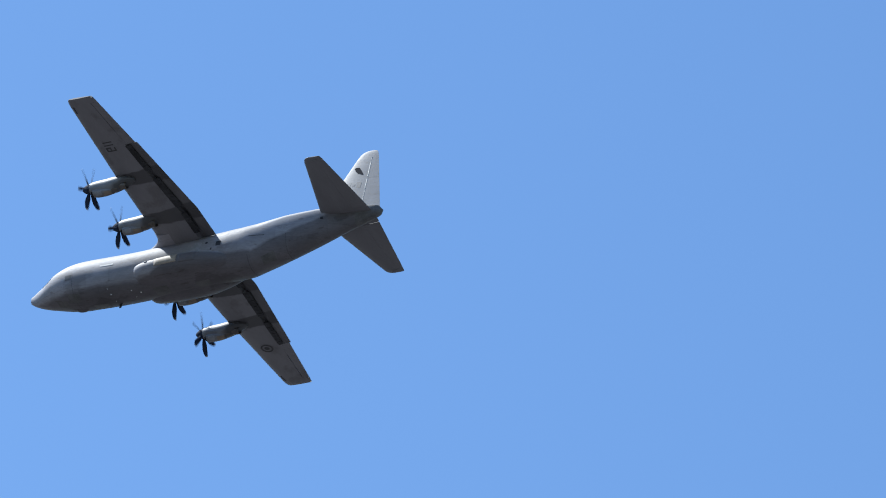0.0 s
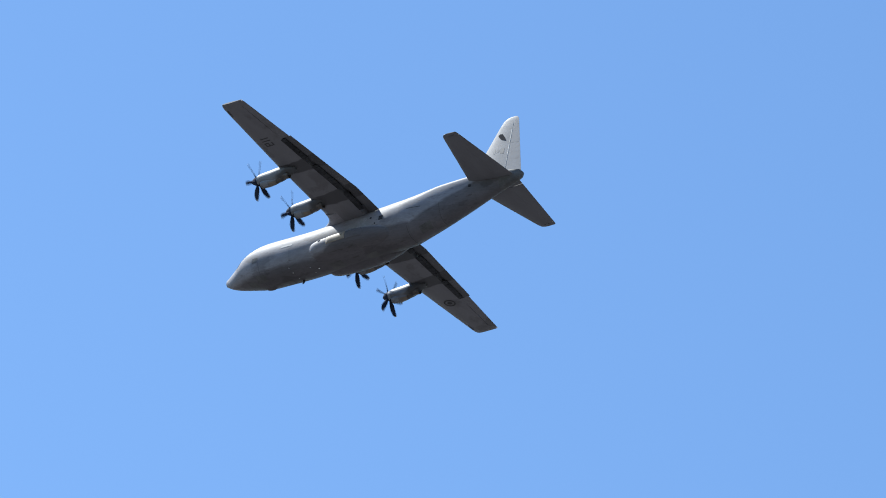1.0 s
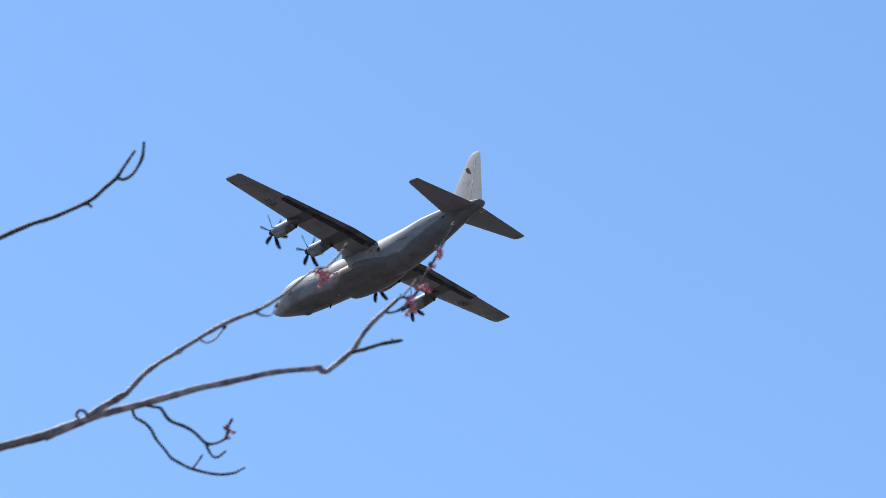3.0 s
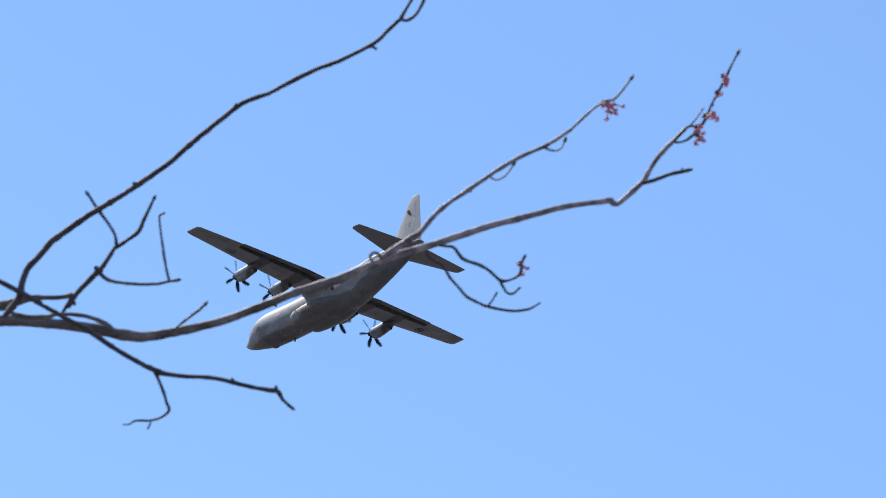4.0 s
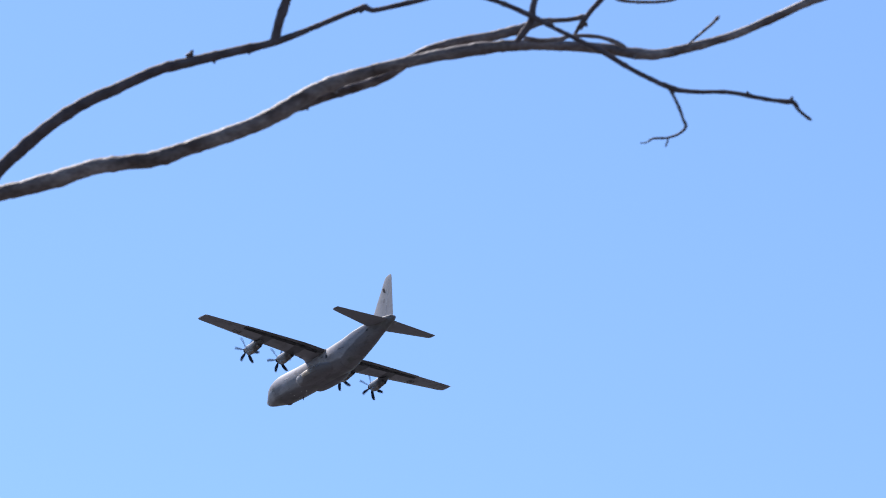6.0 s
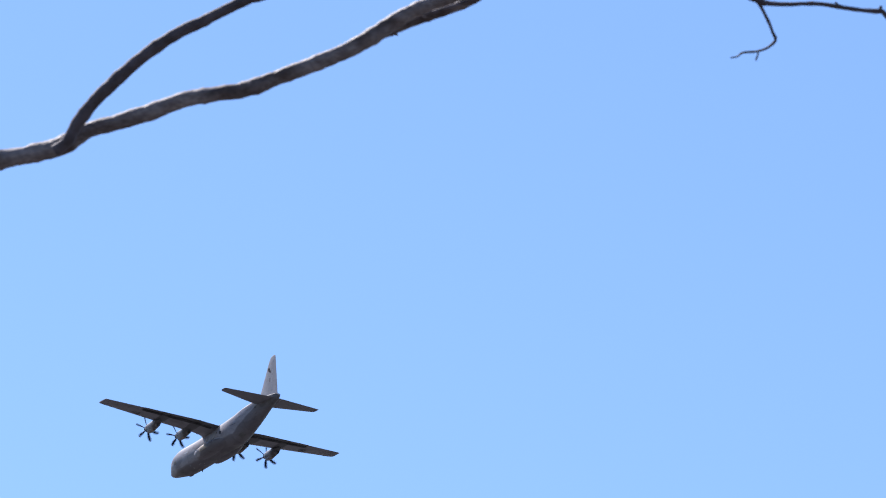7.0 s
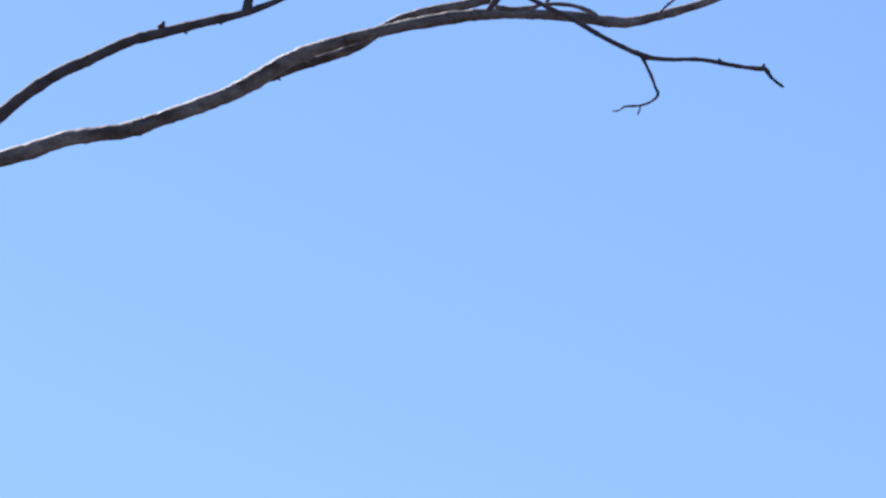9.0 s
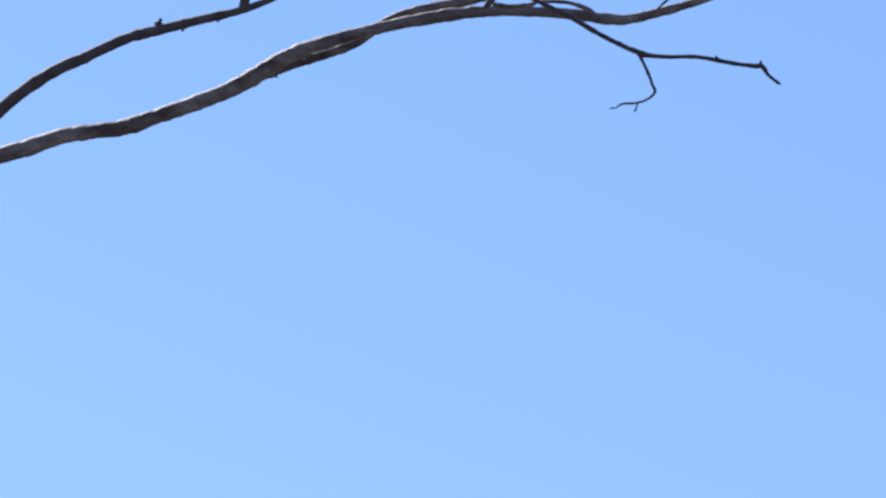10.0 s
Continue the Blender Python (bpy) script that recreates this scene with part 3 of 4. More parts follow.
def build_details(plane, hull):
    # belly blade aerial, nose bump, small lamps and hatches
    hw, top, bot = hull_section(5.6)
    bm = bmesh.new()
    loft(bm, [[(5.6 + dx * k, dy * k - 0.7, z) for dx, dy in ((0.16, 0), (0.02, 0.045), (-0.16, 0), (0.02, -0.045))] for z, k in ((bot + 0.1, 1.0), (bot - 0.18, 0.9), (bot - 0.34, 0.7))])
    part("blade_aerial", bm, DARK, hull, "dark belly aerial")
    bm = bmesh.new()
    bmesh.ops.create_uvsphere(bm, u_segments=16, v_segments=8, radius=1.0, matrix=pose(9.5, -0.75, -2.72) @ Matrix.Diagonal((0.62, 0.3, 0.17, 1)))
    part("nose_wheel_bump", bm, HULL, hull, "shallow belly bump")
    for x, y, size in ((3.02, 0.33, 0.06), (3.81, 0.71, 0.035), (3.72, -0.1, 0.035), (5.85, 0.7, 0.04), (6.0, 1.23, 0.035), (5.74, -0.16, 0.035)):
        hw, top, bot = hull_section(x)
        mid = bot + (top - bot) * waist(x)
        bm = bmesh.new()
        bmesh.ops.create_uvsphere(bm, u_segments=10, v_segments=6, radius=size, matrix=pose(x, y, mid - (mid - bot) * (1 - (abs(y) / hw) ** 2.15) ** (1 / 2.15)))
        part("belly_lamp", bm, LENS, hull, "small bright belly lamp")
    # doors, hatches and windows on both sides of the hull
    side = [
        ("door_window", -4.84, -5.33, -0.42, 0.04, SOOT, "small dark door window"),
        ("vent", -3.75, -3.98, -0.06, 0.16, SOOT, "small dark vent"),
        ("vent", -4.35, -4.5, -0.75, -0.55, SOOT, "small dark vent"),
        ("walkway_mark", -7.9, -9.4, 0.17, 0.23, MARK, "dark grey stripe"),
        ("tail_vent", -14.3, -14.58, 1.45, 1.70, DARK, "small dark vent"),
        ("escape_hatch", 6.73, 5.40, -0.68, -0.51, WHITE, "pale painted stripe"),
        ("crew_door", 10.2, 9.55, -1.50, -1.02, MENDED, "darker touched-up panel"),
        ("skin_panel", -2.6, -3.4, -0.75, 0.30, PALE, "lighter worn skin panel"),
    ]
    for name, x0, x1, z0, z1, mat, label in side:
        for sgn in (1, -1):
            bm = bmesh.new()
            n = 6
            rows = []
            for i in range(n + 1):
                x = x0 + (x1 - x0) * i / n
                rows.append([bm.verts.new(hull_point(x, z, sgn, 0.012)) for z in (z0, (z0 + z1) / 2, z1)])
            for a, b in zip(rows, rows[1:]):
                for k in range(2):
                    bm.faces.new((a[k], a[k + 1], b[k + 1], b[k]))
            part(name, bm, mat, hull, label)
    # touched-up squares of paint along the belly
    for x0, x1, y0, y1 in ((10.1, 8.9, 0.45, 1.25), (11.5, 10.4, -0.15, 0.65), (8.1, 6.6, -1.0, -0.2), (1.8, 0.4, -0.6, 0.5), (-2.2, -3.6, -1.1, 0.2), (-9.0, -10.2, 0.2, 1.0)):
        bm = bmesh.new()
        rows = []
        for i in range(7):
            x = x0 + (x1 - x0) * i / 6
            hw, top, bot = hull_section(x)
            mid = bot + (top - bot) * waist(x)
            rows.append([bm.verts.new((x, y, mid - (mid - bot) * (1 - min(0.999, abs(y) / hw) ** 2.15) ** (1 / 2.15) - 0.012)) for y in [y0 + (y1 - y0) * k / 4 for k in range(5)]])
        for a, b in zip(rows, rows[1:]):
            for k in range(4):
                bm.faces.new((a[k], a[k + 1], b[k + 1], b[k]))
        part("mended_patch", bm, MENDED, hull, "darker touched-up paint")


def wing_low(x, y):
    """Height of the wing's underside."""
    le, te, z, t = wing_edges(abs(y))
    return z - thickness(min(1, max(0, (le - x) / (le - te))), t) * (le - te) * 0.9


def patch(name, pts, put, mat, parent, label=""):
    """A thin flat marking with its own outline, laid on a surface."""
    bm = bmesh.new()
    bm.faces.new([bm.verts.new(put(a, b)) for a, b in pts])
    ob = part(name, bm, mat, parent, label, smooth=False)
    return ob


def build_markings(plane):
    under = lambda x, y: (x, y, wing_low(x, y) - 0.03)
    # ring marking under the right wing
    cx, cy = -0.72, -14.35
    for r0, r1 in ((0.42, 0.58), (0.0, 0.24)):
        bm = bmesh.new()
        n = 36
        for i in range(n):
            a, b = 2 * math.pi * i / n, 2 * math.pi * (i + 1) / n
            ring = [(r1, a), (r1, b), (r0, b), (r0, a)] if r0 else [(r1, a), (r1, b), (0.001, a)]
            bm.faces.new([bm.verts.new(under(cx + r * math.cos(k), cy + r * math.sin(k))) for r, k in ring])
        part("roundel_ring" if r0 else "roundel_centre", bm, MARK, plane, "dark grey round marking", smooth=False)
    for y in (14.95, 14.6):
        patch("number_bar", [(-0.15, y - 0.06), (-0.15, y + 0.06), (-1.05, y + 0.06), (-1.05, y - 0.06)], under, MARK, plane, "dark grey number bar")
    bm = bmesh.new()
    for x0, x1, y0, y1 in ((-0.15, -0.27, 13.85, 14.35), (-0.27, -1.05, 13.85, 13.97), (-0.27, -0.65, 14.23, 14.35), (-0.53, -0.65, 13.97, 14.23), (-0.93, -1.05, 13.97, 14.30)):
        bm.faces.new([bm.verts.new(under(x, y)) for x, y in ((x0, y0), (x0, y1), (x1, y1), (x1, y0))])
    part("number_bar", bm, MARK, plane, "dark grey number bars", smooth=False)
    # squadron patch and small flag on both faces of the fin
    for sgn in (1, -1):
        def side(x, z, lift=0.007):
            front, rear = -12.95 - 0.435 * (z - 2.2), -19.38 + 0.235 * (z - 2.2)
            c = (front - x) / (front - rear)
            return (x, sgn * (thickness(c, 0.105) * (front - rear) + lift), z)
        patch("tail_badge", [(-15.78, 7.55), (-16.0, 7.66), (-16.28, 7.60), (-16.62, 7.15), (-16.86, 6.72), (-16.62, 6.80), (-16.3, 6.92), (-16.0, 7.2)], lambda x, z: side(x, z, 0.013), BADGE, plane, "black slanted badge")
        patch("flag_bar", [(-15.62, 5.38), (-15.62, 5.98), (-15.86, 5.96), (-15.86, 5.36)], side, FAINT, plane, "faint grey flag bar")
        patch("flag_leaf", [(-16.14 + r * math.cos(a), 5.64 + r * math.sin(a)) for r, a in [((0.24 if k % 2 == 0 else 0.12), math.pi / 2 + k * math.pi / 5) for k in range(10)]], side, FAINT, plane, "faint grey leaf shape")
        patch("flag_bar", [(-16.44, 5.30), (-16.44, 5.94), (-16.86, 5.90), (-16.86, 5.26)], side, FLAG, plane, "grey flag bar")


def build_aircraft():
    plane = bpy.data.objects.new("transport_aircraft", None)
    scene.collection.objects.link(plane)
    tagged(plane, "grey four-engined military turboprop transport flying, wheels up", "aircraft")
    hull = build_fuselage(plane)
    for sgn in (1, -1):
        build_wing(plane, sgn)
        for y in (5.06, 10.36):
            build_nacelle(plane, y, sgn)
        build_sponson(plane, sgn)
    build_wing_fairing(plane)
    build_tail(plane)
    build_details(plane, hull)
    build_markings(plane)
    props = []
    first = build_propeller(plane)
    for sgn in (1, -1):
        for y in (5.06, 10.36):
            hub = first
            if props:
                hub = bpy.data.objects.new("propeller", None)
                scene.collection.objects.link(hub)
                hub.parent = plane
                for c in first.children:
                    k = c.copy()
                    scene.collection.objects.link(k)
                    k.parent = hub
            props.append((hub, sgn * y))
    return plane, props


# ---- the bough: u to the right, v up, w towards the eye, in millimetres from its middle ----
BOUGH = Matrix(((-0.5823, -0.8060, 0.1064), (-0.2661, 0.3126, 0.9119), (-0.7682, 0.5027, -0.3964))).transposed().to_4x4()
BOUGH.translation = EYE + BOUGH.to_3x3() @ Vector((0, 0, -9.0))


def spline(points, step=0.012):
    """A smooth line through points of (place, radius)."""
    out = []
    for i in range(len(points) - 1):
        p0, p1, p2, p3 = (points[max(0, i - 1)], points[i], points[i + 1], points[min(len(points) - 1, i + 2)])
        n = max(2, int((p2[0] - p1[0]).length / step))
        for k in range(n):
            s = k / n
            f = lambda a, b, c, d: 0.5 * (2 * b + (c - a) * s + (2 * a - 5 * b + 4 * c - d) * s * s + (3 * b - a - 3 * c + d) * s**3)
            out.append((f(p0[0], p1[0], p2[0], p3[0]), f(p0[1], p1[1], p2[1], p3[1])))
    out.append(points[-1])
    return out


def tube(bm, line, sides=10, rough=0.06, seed=0.0, mat=0):
    """A knobbly stem along a line of (place, radius)."""
    rings = []
    ref = Vector((0.1, 0.2, 1))
    for i, (p, r) in enumerate(line):
        a, b = line[max(0, i - 1)][0], line[min(len(line) - 1, i + 1)][0]
        t = (b - a).normalized()
        x = (ref - t * ref.dot(t)).normalized()
        y = t.cross(x)
        ring = []
        for k in range(sides):
            an = 2 * math.pi * k / sides
            d = x * math.cos(an) + y * math.sin(an)
            q = p + d * r
            lump = noise.noise(q * 38 + Vector((seed, 0, 0))) * rough * 1.3 + noise.noise(q * 110) * rough * 1.2 + noise.noise(q * 240) * rough * 0.6
            ring.append(q + d * r * lump)
        rings.append(ring)
    loft(bm, rings, mat=mat)


def knotted(line, seed):
    """Swells the stem at its joints, every few centimetres, with a slight bend at each."""
    rnd = random.Random(int(seed * 7) + 11)
    out, run, gap = [], 0.0, rnd.uniform(0.02, 0.06)
    last = line[0][0]
    joints = []
    for p, r in line:
        run += (p - last).length
        last = p
        if run > gap:
            joints.append((p, r, rnd.uniform(0.09, 0.26) * (0.6 if r > 0.006 else 0.9)))
            run, gap = 0.0, rnd.uniform(0.022, 0.065) + r * 2
    for p, r in line:
        k = 1.0
        for q, rq, amt in joints:
            d = (p - q).length / (rq * 0.55 + 0.0008)
            if d < 2:
                k += amt * math.exp(-d * d * 1.6)
        out.append((p, r * k))
    return out, joints


def stem(name, depth, points, parent, label="", mat=None):
    line = [(Vector((u / 1000, v / 1000, depth)), r / 1000) for u, v, r in points]
    thick = max(r for _, r in line)
    bm = bmesh.new()
    pts = spline(line, 0.0045 if thick > 0.005 else 0.003)
    line, joints = knotted(pts, points[0][0])
    tube(bm, line, 16 if thick > 0.005 else 10, 0.08 if thick > 0.007 else 0.15, seed=points[0][0])
    rnd = random.Random(int(points[0][0]) + 5)
    for i, (p, r, _) in enumerate(joints):  # dark bud scars and short bud spurs at some of the joints
        if rnd.random() < (0.3 if r > 0.006 else 0.35):
            way = Vector((rnd.uniform(-1, 1), rnd.uniform(-1, 1), rnd.uniform(-0.4, 0.8))).normalized()
            size = min(0.0032, 0.0016 + r * 0.3) * rnd.uniform(0.7, 1.3)
            tube(bm, [(p + way * r * 0.7, size * 0.8), (p + way * (r + size * 0.5), size * 0.75), (p + way * (r + size * 1.6), size * 0.15)], 6, 0.1)
    return part(name, bm, mat or BARK, parent, label)


def flower(parent, u, v, depth, size, seed):
    """A loose drooping cluster: a few small red flowers, each on its own orange stalk, from one scaly bud."""
    rnd = random.Random(seed)
    c = Vector((u / 1000, v / 1000, depth))
    sb, pb = bmesh.new(), bmesh.new()
    for k in range(2 + int(size / 4.5)):
        way = Vector((rnd.uniform(-0.1, 1.0), rnd.uniform(-1.0, 0.1), rnd.uniform(-0.6, 0.6))).normalized()
        end = c + way * size * rnd.uniform(0.35, 0.95) / 1000
        mid = c.lerp(end, 0.5) + Vector((0, 0.0014, 0))
        tube(sb, spline([(c, 0.0011), (mid, 0.0008), (end, 0.0009)], 0.002), 6, 0.05)
        for j in range(8):
            tilt = (way * 0.7 + Vector((rnd.uniform(-1, 1), rnd.uniform(-1, 1), rnd.uniform(-1, 1)))).normalized()
            m = Matrix.Translation(end + tilt * 0.0022) @ tilt.to_track_quat("Z", "Y").to_matrix().to_4x4() @ Matrix.Diagonal((0.0015, 0.0011, 0.0030 * rnd.uniform(0.7, 1.3), 1))
            bmesh.ops.create_icosphere(pb, subdivisions=1, radius=1.0, matrix=m)
    f = part("blossom", pb, PETAL, parent, "small red maple blossom")
    part("flower_stalk", sb, STALK, f, "orange stalks")
    bb = bmesh.new()
    for j in range(5):
        q = c + Vector((rnd.uniform(-1, 1), rnd.uniform(-1, 1), rnd.uniform(-1, 1))) * 0.002
        bmesh.ops.create_icosphere(bb, subdivisions=1, radius=1.0, matrix=Matrix.Translation(q) @ Matrix.Diagonal((0.0026, 0.0032, 0.0026, 1)))
    part("bud_scale", bb, BUD, f, "brown bud scales")


FLOWERS = [  # place, depth, size in millimetres, and the stem that bears it
    (604, 426, 0.02, 19, "tip_limb"),
    (611, 424, 0.02, 23, "tip_limb"),
    (777, 470, 0.02, 18, "main_out"),
    (769, 446, 0.02, 6, "main_out"),
    (754, 412, 0.02, 20, "main_out"),
    (740, 396, 0.02, 12, "main_out"),
    (742, 385, 0.02, 18, "main_out"),
    (489, 189, 0.02, 15, "droop_a"),
]


def build_tree():
    tree = bpy.data.objects.new("maple_tree", None)
    scene.collection.objects.link(tree)
    tree.matrix_basis = BOUGH
    tagged(tree, "bare grey-brown maple bough with small red spring blossoms", "tree")
    made = {}
    made["main_base"] = stem("bough", 0, [(-1186, -153, 15.0), (-1137, -148, 13.7), (-1086, -141, 13.3), (-1049, -131, 13.7), (-1010, -112, 11.5), (-942, -97, 12.4), (-874, -77, 11.8), (-818, -70, 11.0), (-781, -66, 12.4), (-735, -52, 11.0), (-686, -37, 11.5), (-628, -16, 11.9), (-586, 5, 12.4), (-533, 34, 11.0), (-463, 55, 9.3)], tree)
    made["main_mid"] = stem("bough", 0, [(-463, 55, 9.3), (-405, 68, 8.0), (-339, 79, 9.7), (-274, 86, 8.8), (-208, 86, 7.5), (-135, 80, 8.0), (-78, 71, 8.2), (-37, 71, 7.3), (54, 93, 6.2), (111, 115, 6.1), (169, 140, 6.2), (228, 160, 6.9), (284, 185, 5.6)], tree)
    made["main_out"] = stem("branch", 0, [(229, 159, 7.5), (282, 185, 6.2), (310, 197, 5.5), (353, 211, 5.3), (390, 224, 5.3), (446, 244, 4.9), (492, 257, 4.9), (554, 275, 4.2), (603, 283, 4.0), (620, 286, 5.3), (630, 281, 4.0), (666, 314, 3.8)], tree, mat=SILVER)
    made["main_rise"] = stem("branch", 0, [(652, 301, 3.9), (666, 314, 3.8), (681, 341, 3.5), (696, 361, 3.3), (711, 377, 3.1), (726, 393, 2.7)], tree, mat=SILVER)
    made["main_tip"] = stem("twig", 0.01, [(710, 376, 2.2), (725, 392, 2.2), (733, 397, 1.9), (745, 396, 2.2), (754, 407, 2.2), (763, 430, 1.9), (778, 460, 2.2), (790, 487, 1.6), (799, 505, 1.6)], made["main_out"], mat=TWIG)
    made["second"] = stem("branch", -0.03, [(-597, -2, 7.1), (-564, 9, 7.5), (-531, 20, 7.5), (-481, 34, 7.5), (-440, 48, 6.6), (-398, 77, 6.6), (-348, 92, 7.5), (-291, 101, 7.5), (-245, 112, 7.1), (-220, 120, 5.7), (-196, 122, 3.5), (-175, 123, 3.5), (-155, 127, 4.0)], tree)
    made["riser"] = stem("twig", -0.03, [(-172, 97, 3.1), (-161, 115, 3.5), (-146, 134, 4.0), (-126, 156, 4.0), (-113, 170, 3.5), (-96, 198, 3.1), (-94, 198, 3.1), (-79, 209, 2.9), (-63, 222, 3.1), (-55, 240, 2.7), (-42, 270, 2.0)], tree, mat=TWIG)
    made["riser_spur"] = stem("twig", -0.03, [(-94, 198, 2.7), (-97, 216, 2.2), (-109, 235, 2.2), (-121, 250, 2.2), (-138, 274, 2.0)], made["riser"], mat=TWIG)
    made["elbow"] = stem("twig", -0.03, [(-123, 168, 3.5), (-116, 159, 3.1), (-104, 150, 2.7), (-77, 146, 2.4), (-40, 146, 2.4), (-16, 151, 2.2), (-5, 153, 2.7)], made["riser"])
    made["elbow_up"] = stem("twig", -0.03, [(-16, 151, 2.2), (-22, 173, 2.0), (-28, 206, 1.8), (-33, 239, 1.8), (-32, 247, 2.0), (-25, 250, 1.8)], made["riser"])
    made["along"] = stem("twig", 0.03, [(-242, 97, 3.5), (-220, 93, 3.1), (-191, 94, 3.1), (-175, 98, 2.7), (-150, 98, 2.7), (-126, 94, 2.7), (-106, 86, 4.0), (-95, 79, 1.8)], tree)
    made["rise_limb"] = stem("branch", 0.05, [(-253, 91, 4.0), (-242, 104, 4.9), (-232, 119, 5.3), (-226, 146, 4.9), (-219, 164, 4.4), (-206, 178, 4.4), (-188, 201, 4.4), (-179, 208, 4.4), (-146, 233, 4.4), (-118, 252, 4.2), (-84, 274, 4.2), (-68, 285, 4.4), (-21, 320, 4.0), (11, 350, 3.8), (51, 384, 4.0), (82, 409, 3.5), (119, 424, 3.3)], tree, mat=TWIG)
    made["rise_tip"] = stem("twig", 0.05, [(119, 424, 3.3), (156, 445, 3.5), (187, 461, 3.1), (219, 474, 3.1), (255, 493, 2.9), (275, 506, 2.7), (291, 523, 2.7), (309, 540, 2.7), (306, 537, 2.7), (315, 554, 2.2), (329, 578, 2.2)], made["rise_limb"], mat=TWIG)
    made["rise_hook"] = stem("twig", 0.05, [(305, 538, 2.2), (314, 535, 2.2), (326, 542, 2.2), (334, 554, 2.2), (340, 570, 2.7), (341, 592, 1.8)], made["rise_limb"], mat=TWIG)
    made["near_base"] = stem("branch", 0.04, [(-1061, -140, 8.8), (-1042, -128, 8.8), (-1028, -105, 9.4), (-998, -70, 9.6), (-963, -40, 9.7), (-920, -7, 9.4), (-869, 22, 9.0), (-834, 36, 8.4), (-770, 63, 8.0), (-737, 70, 7.8), (-663, 87, 6.4)], tree, mat=TWIG)
    made["near_mid"] = stem("branch", 0.06, [(-744, 70, 7.9), (-724, 73, 7.8), (-662, 86, 6.8), (-599, 99, 5.7), (-548, 117, 4.2), (-499, 136, 4.0), (-468, 146, 4.9), (-458, 141, 4.0), (-401, 152, 3.8), (-338, 164, 4.0), (-287, 153, 3.5), (-238, 132, 3.8), (-198, 111, 3.8)], tree, mat=TWIG)
    made["near_out"] = stem("twig", 0.09, [(-198, 110, 3.4), (-157, 89, 3.4), (-133, 77, 3.7), (-85, 47, 3.4), (-33, 21, 4.1), (3, 14, 3.0), (52, 12, 3.0), (100, 2, 3.3), (132, -3, 3.7), (143, -4, 3.3), (152, -17, 2.4), (164, -27, 2.0)], tree, mat=TWIG)
    made["near_drop"] = stem("twig", 0.09, [(-35, 22, 3.2), (-29, 11, 2.5), (-20, -9, 2.3), (-15, -25, 2.1), (-11, -36, 2.5), (-22, -46, 1.9), (-38, -51, 1.9), (-59, -52, 1.6), (-67, -57, 1.2), (-77, -58, 0.9)], made["near_out"], mat=TWIG)
    made["near_drop_spur"] = stem("twig", 0.09, [(-37, -52, 1.3), (-38, -57, 1.3), (-41, -64, 1.3)], made["near_out"], mat=TWIG)
    made["near_fork_spur"] = stem("twig", 0.09, [(139, -3, 2.7), (142, 4, 2.2)], made["near_out"], mat=TWIG)
    made["up_limb"] = stem("branch", 0.06, [(-600, 98, 7.4), (-595, 122, 6.8), (-588, 142, 6.8), (-576, 172, 6.9), (-561, 193, 7.2), (-556, 211, 6.0), (-544, 235, 6.2), (-515, 307, 5.4), (-502, 340, 5.2), (-492, 368, 5.2), (-473, 391, 4.8), (-461, 409, 4.8), (-447, 430, 5.4), (-435, 447, 4.2), (-422, 462, 4.0), (-397, 496, 3.7), (-370, 527, 3.4)], tree, mat=TWIG)
    made["up_spur"] = stem("twig", 0.06, [(-453, 430, 4.0), (-457, 439, 2.9), (-458, 447, 2.4), (-459, 454, 1.3)], made["up_limb"], mat=TWIG)
    made["up_twig_a"] = stem("twig", 0.07, [(-545, 240, 3.4), (-557, 252, 3.2), (-569, 267, 3.0), (-581, 284, 2.8)], made["up_limb"], mat=TWIG)
    made["up_twig_b"] = stem("twig", 0.05, [(-561, 205, 2.6), (-560, 242, 2.2), (-558, 291, 2.0), (-560, 328, 1.9), (-565, 358, 1.8)], made["up_limb"], mat=TWIG)
    made["up_twig_c"] = stem("twig", 0.05, [(-536, 242, 2.4), (-519, 265, 2.4), (-505, 299, 2.2), (-499, 332, 2.2), (-490, 366, 1.9)], made["up_limb"], mat=TWIG)
    made["up_bud"] = stem("bud", 0.06, [(-543, 238, 4.6), (-534, 238, 4.0), (-526, 240, 1.6)], made["up_limb"], mat=BUD)
    made["tip_limb"] = stem("branch", 0.02, [(287, 191, 4.4), (309, 206, 4.9), (332, 222, 5.3), (343, 230, 4.0), (361, 253, 3.5), (381, 272, 3.3), (417, 298, 3.3), (453, 324, 3.1), (485, 344, 3.1), (526, 364, 2.9), (558, 386, 2.7)], tree, mat=SILVER)
    made["tip_end"] = stem("twig", 0.02, [(558, 386, 2.1), (590, 417, 1.9), (608, 429, 2.4), (618, 431, 2.1), (629, 442, 1.9), (637, 453, 1.7), (644, 463, 1.4)], made["tip_limb"], mat=SILVER)
    made["curl"] = stem("twig", 0.03, [(290, 190, 2.7), (284, 198, 2.2), (276, 200, 2.2), (272, 192, 2.2), (277, 187, 1.8)], made["tip_limb"])
    made["hook_a"] = stem("twig", 0.02, [(442, 315, 2.0), (452, 310, 1.5), (463, 315, 1.5), (471, 324, 1.3), (477, 334, 1.3)], made["tip_limb"], mat=SILVER)
    made["hook_b"] = stem("twig", 0.02, [(519, 360, 2.0), (528, 356, 1.5), (538, 355, 1.5), (546, 360, 1.3), (550, 370, 1.3)], made["tip_limb"], mat=SILVER)
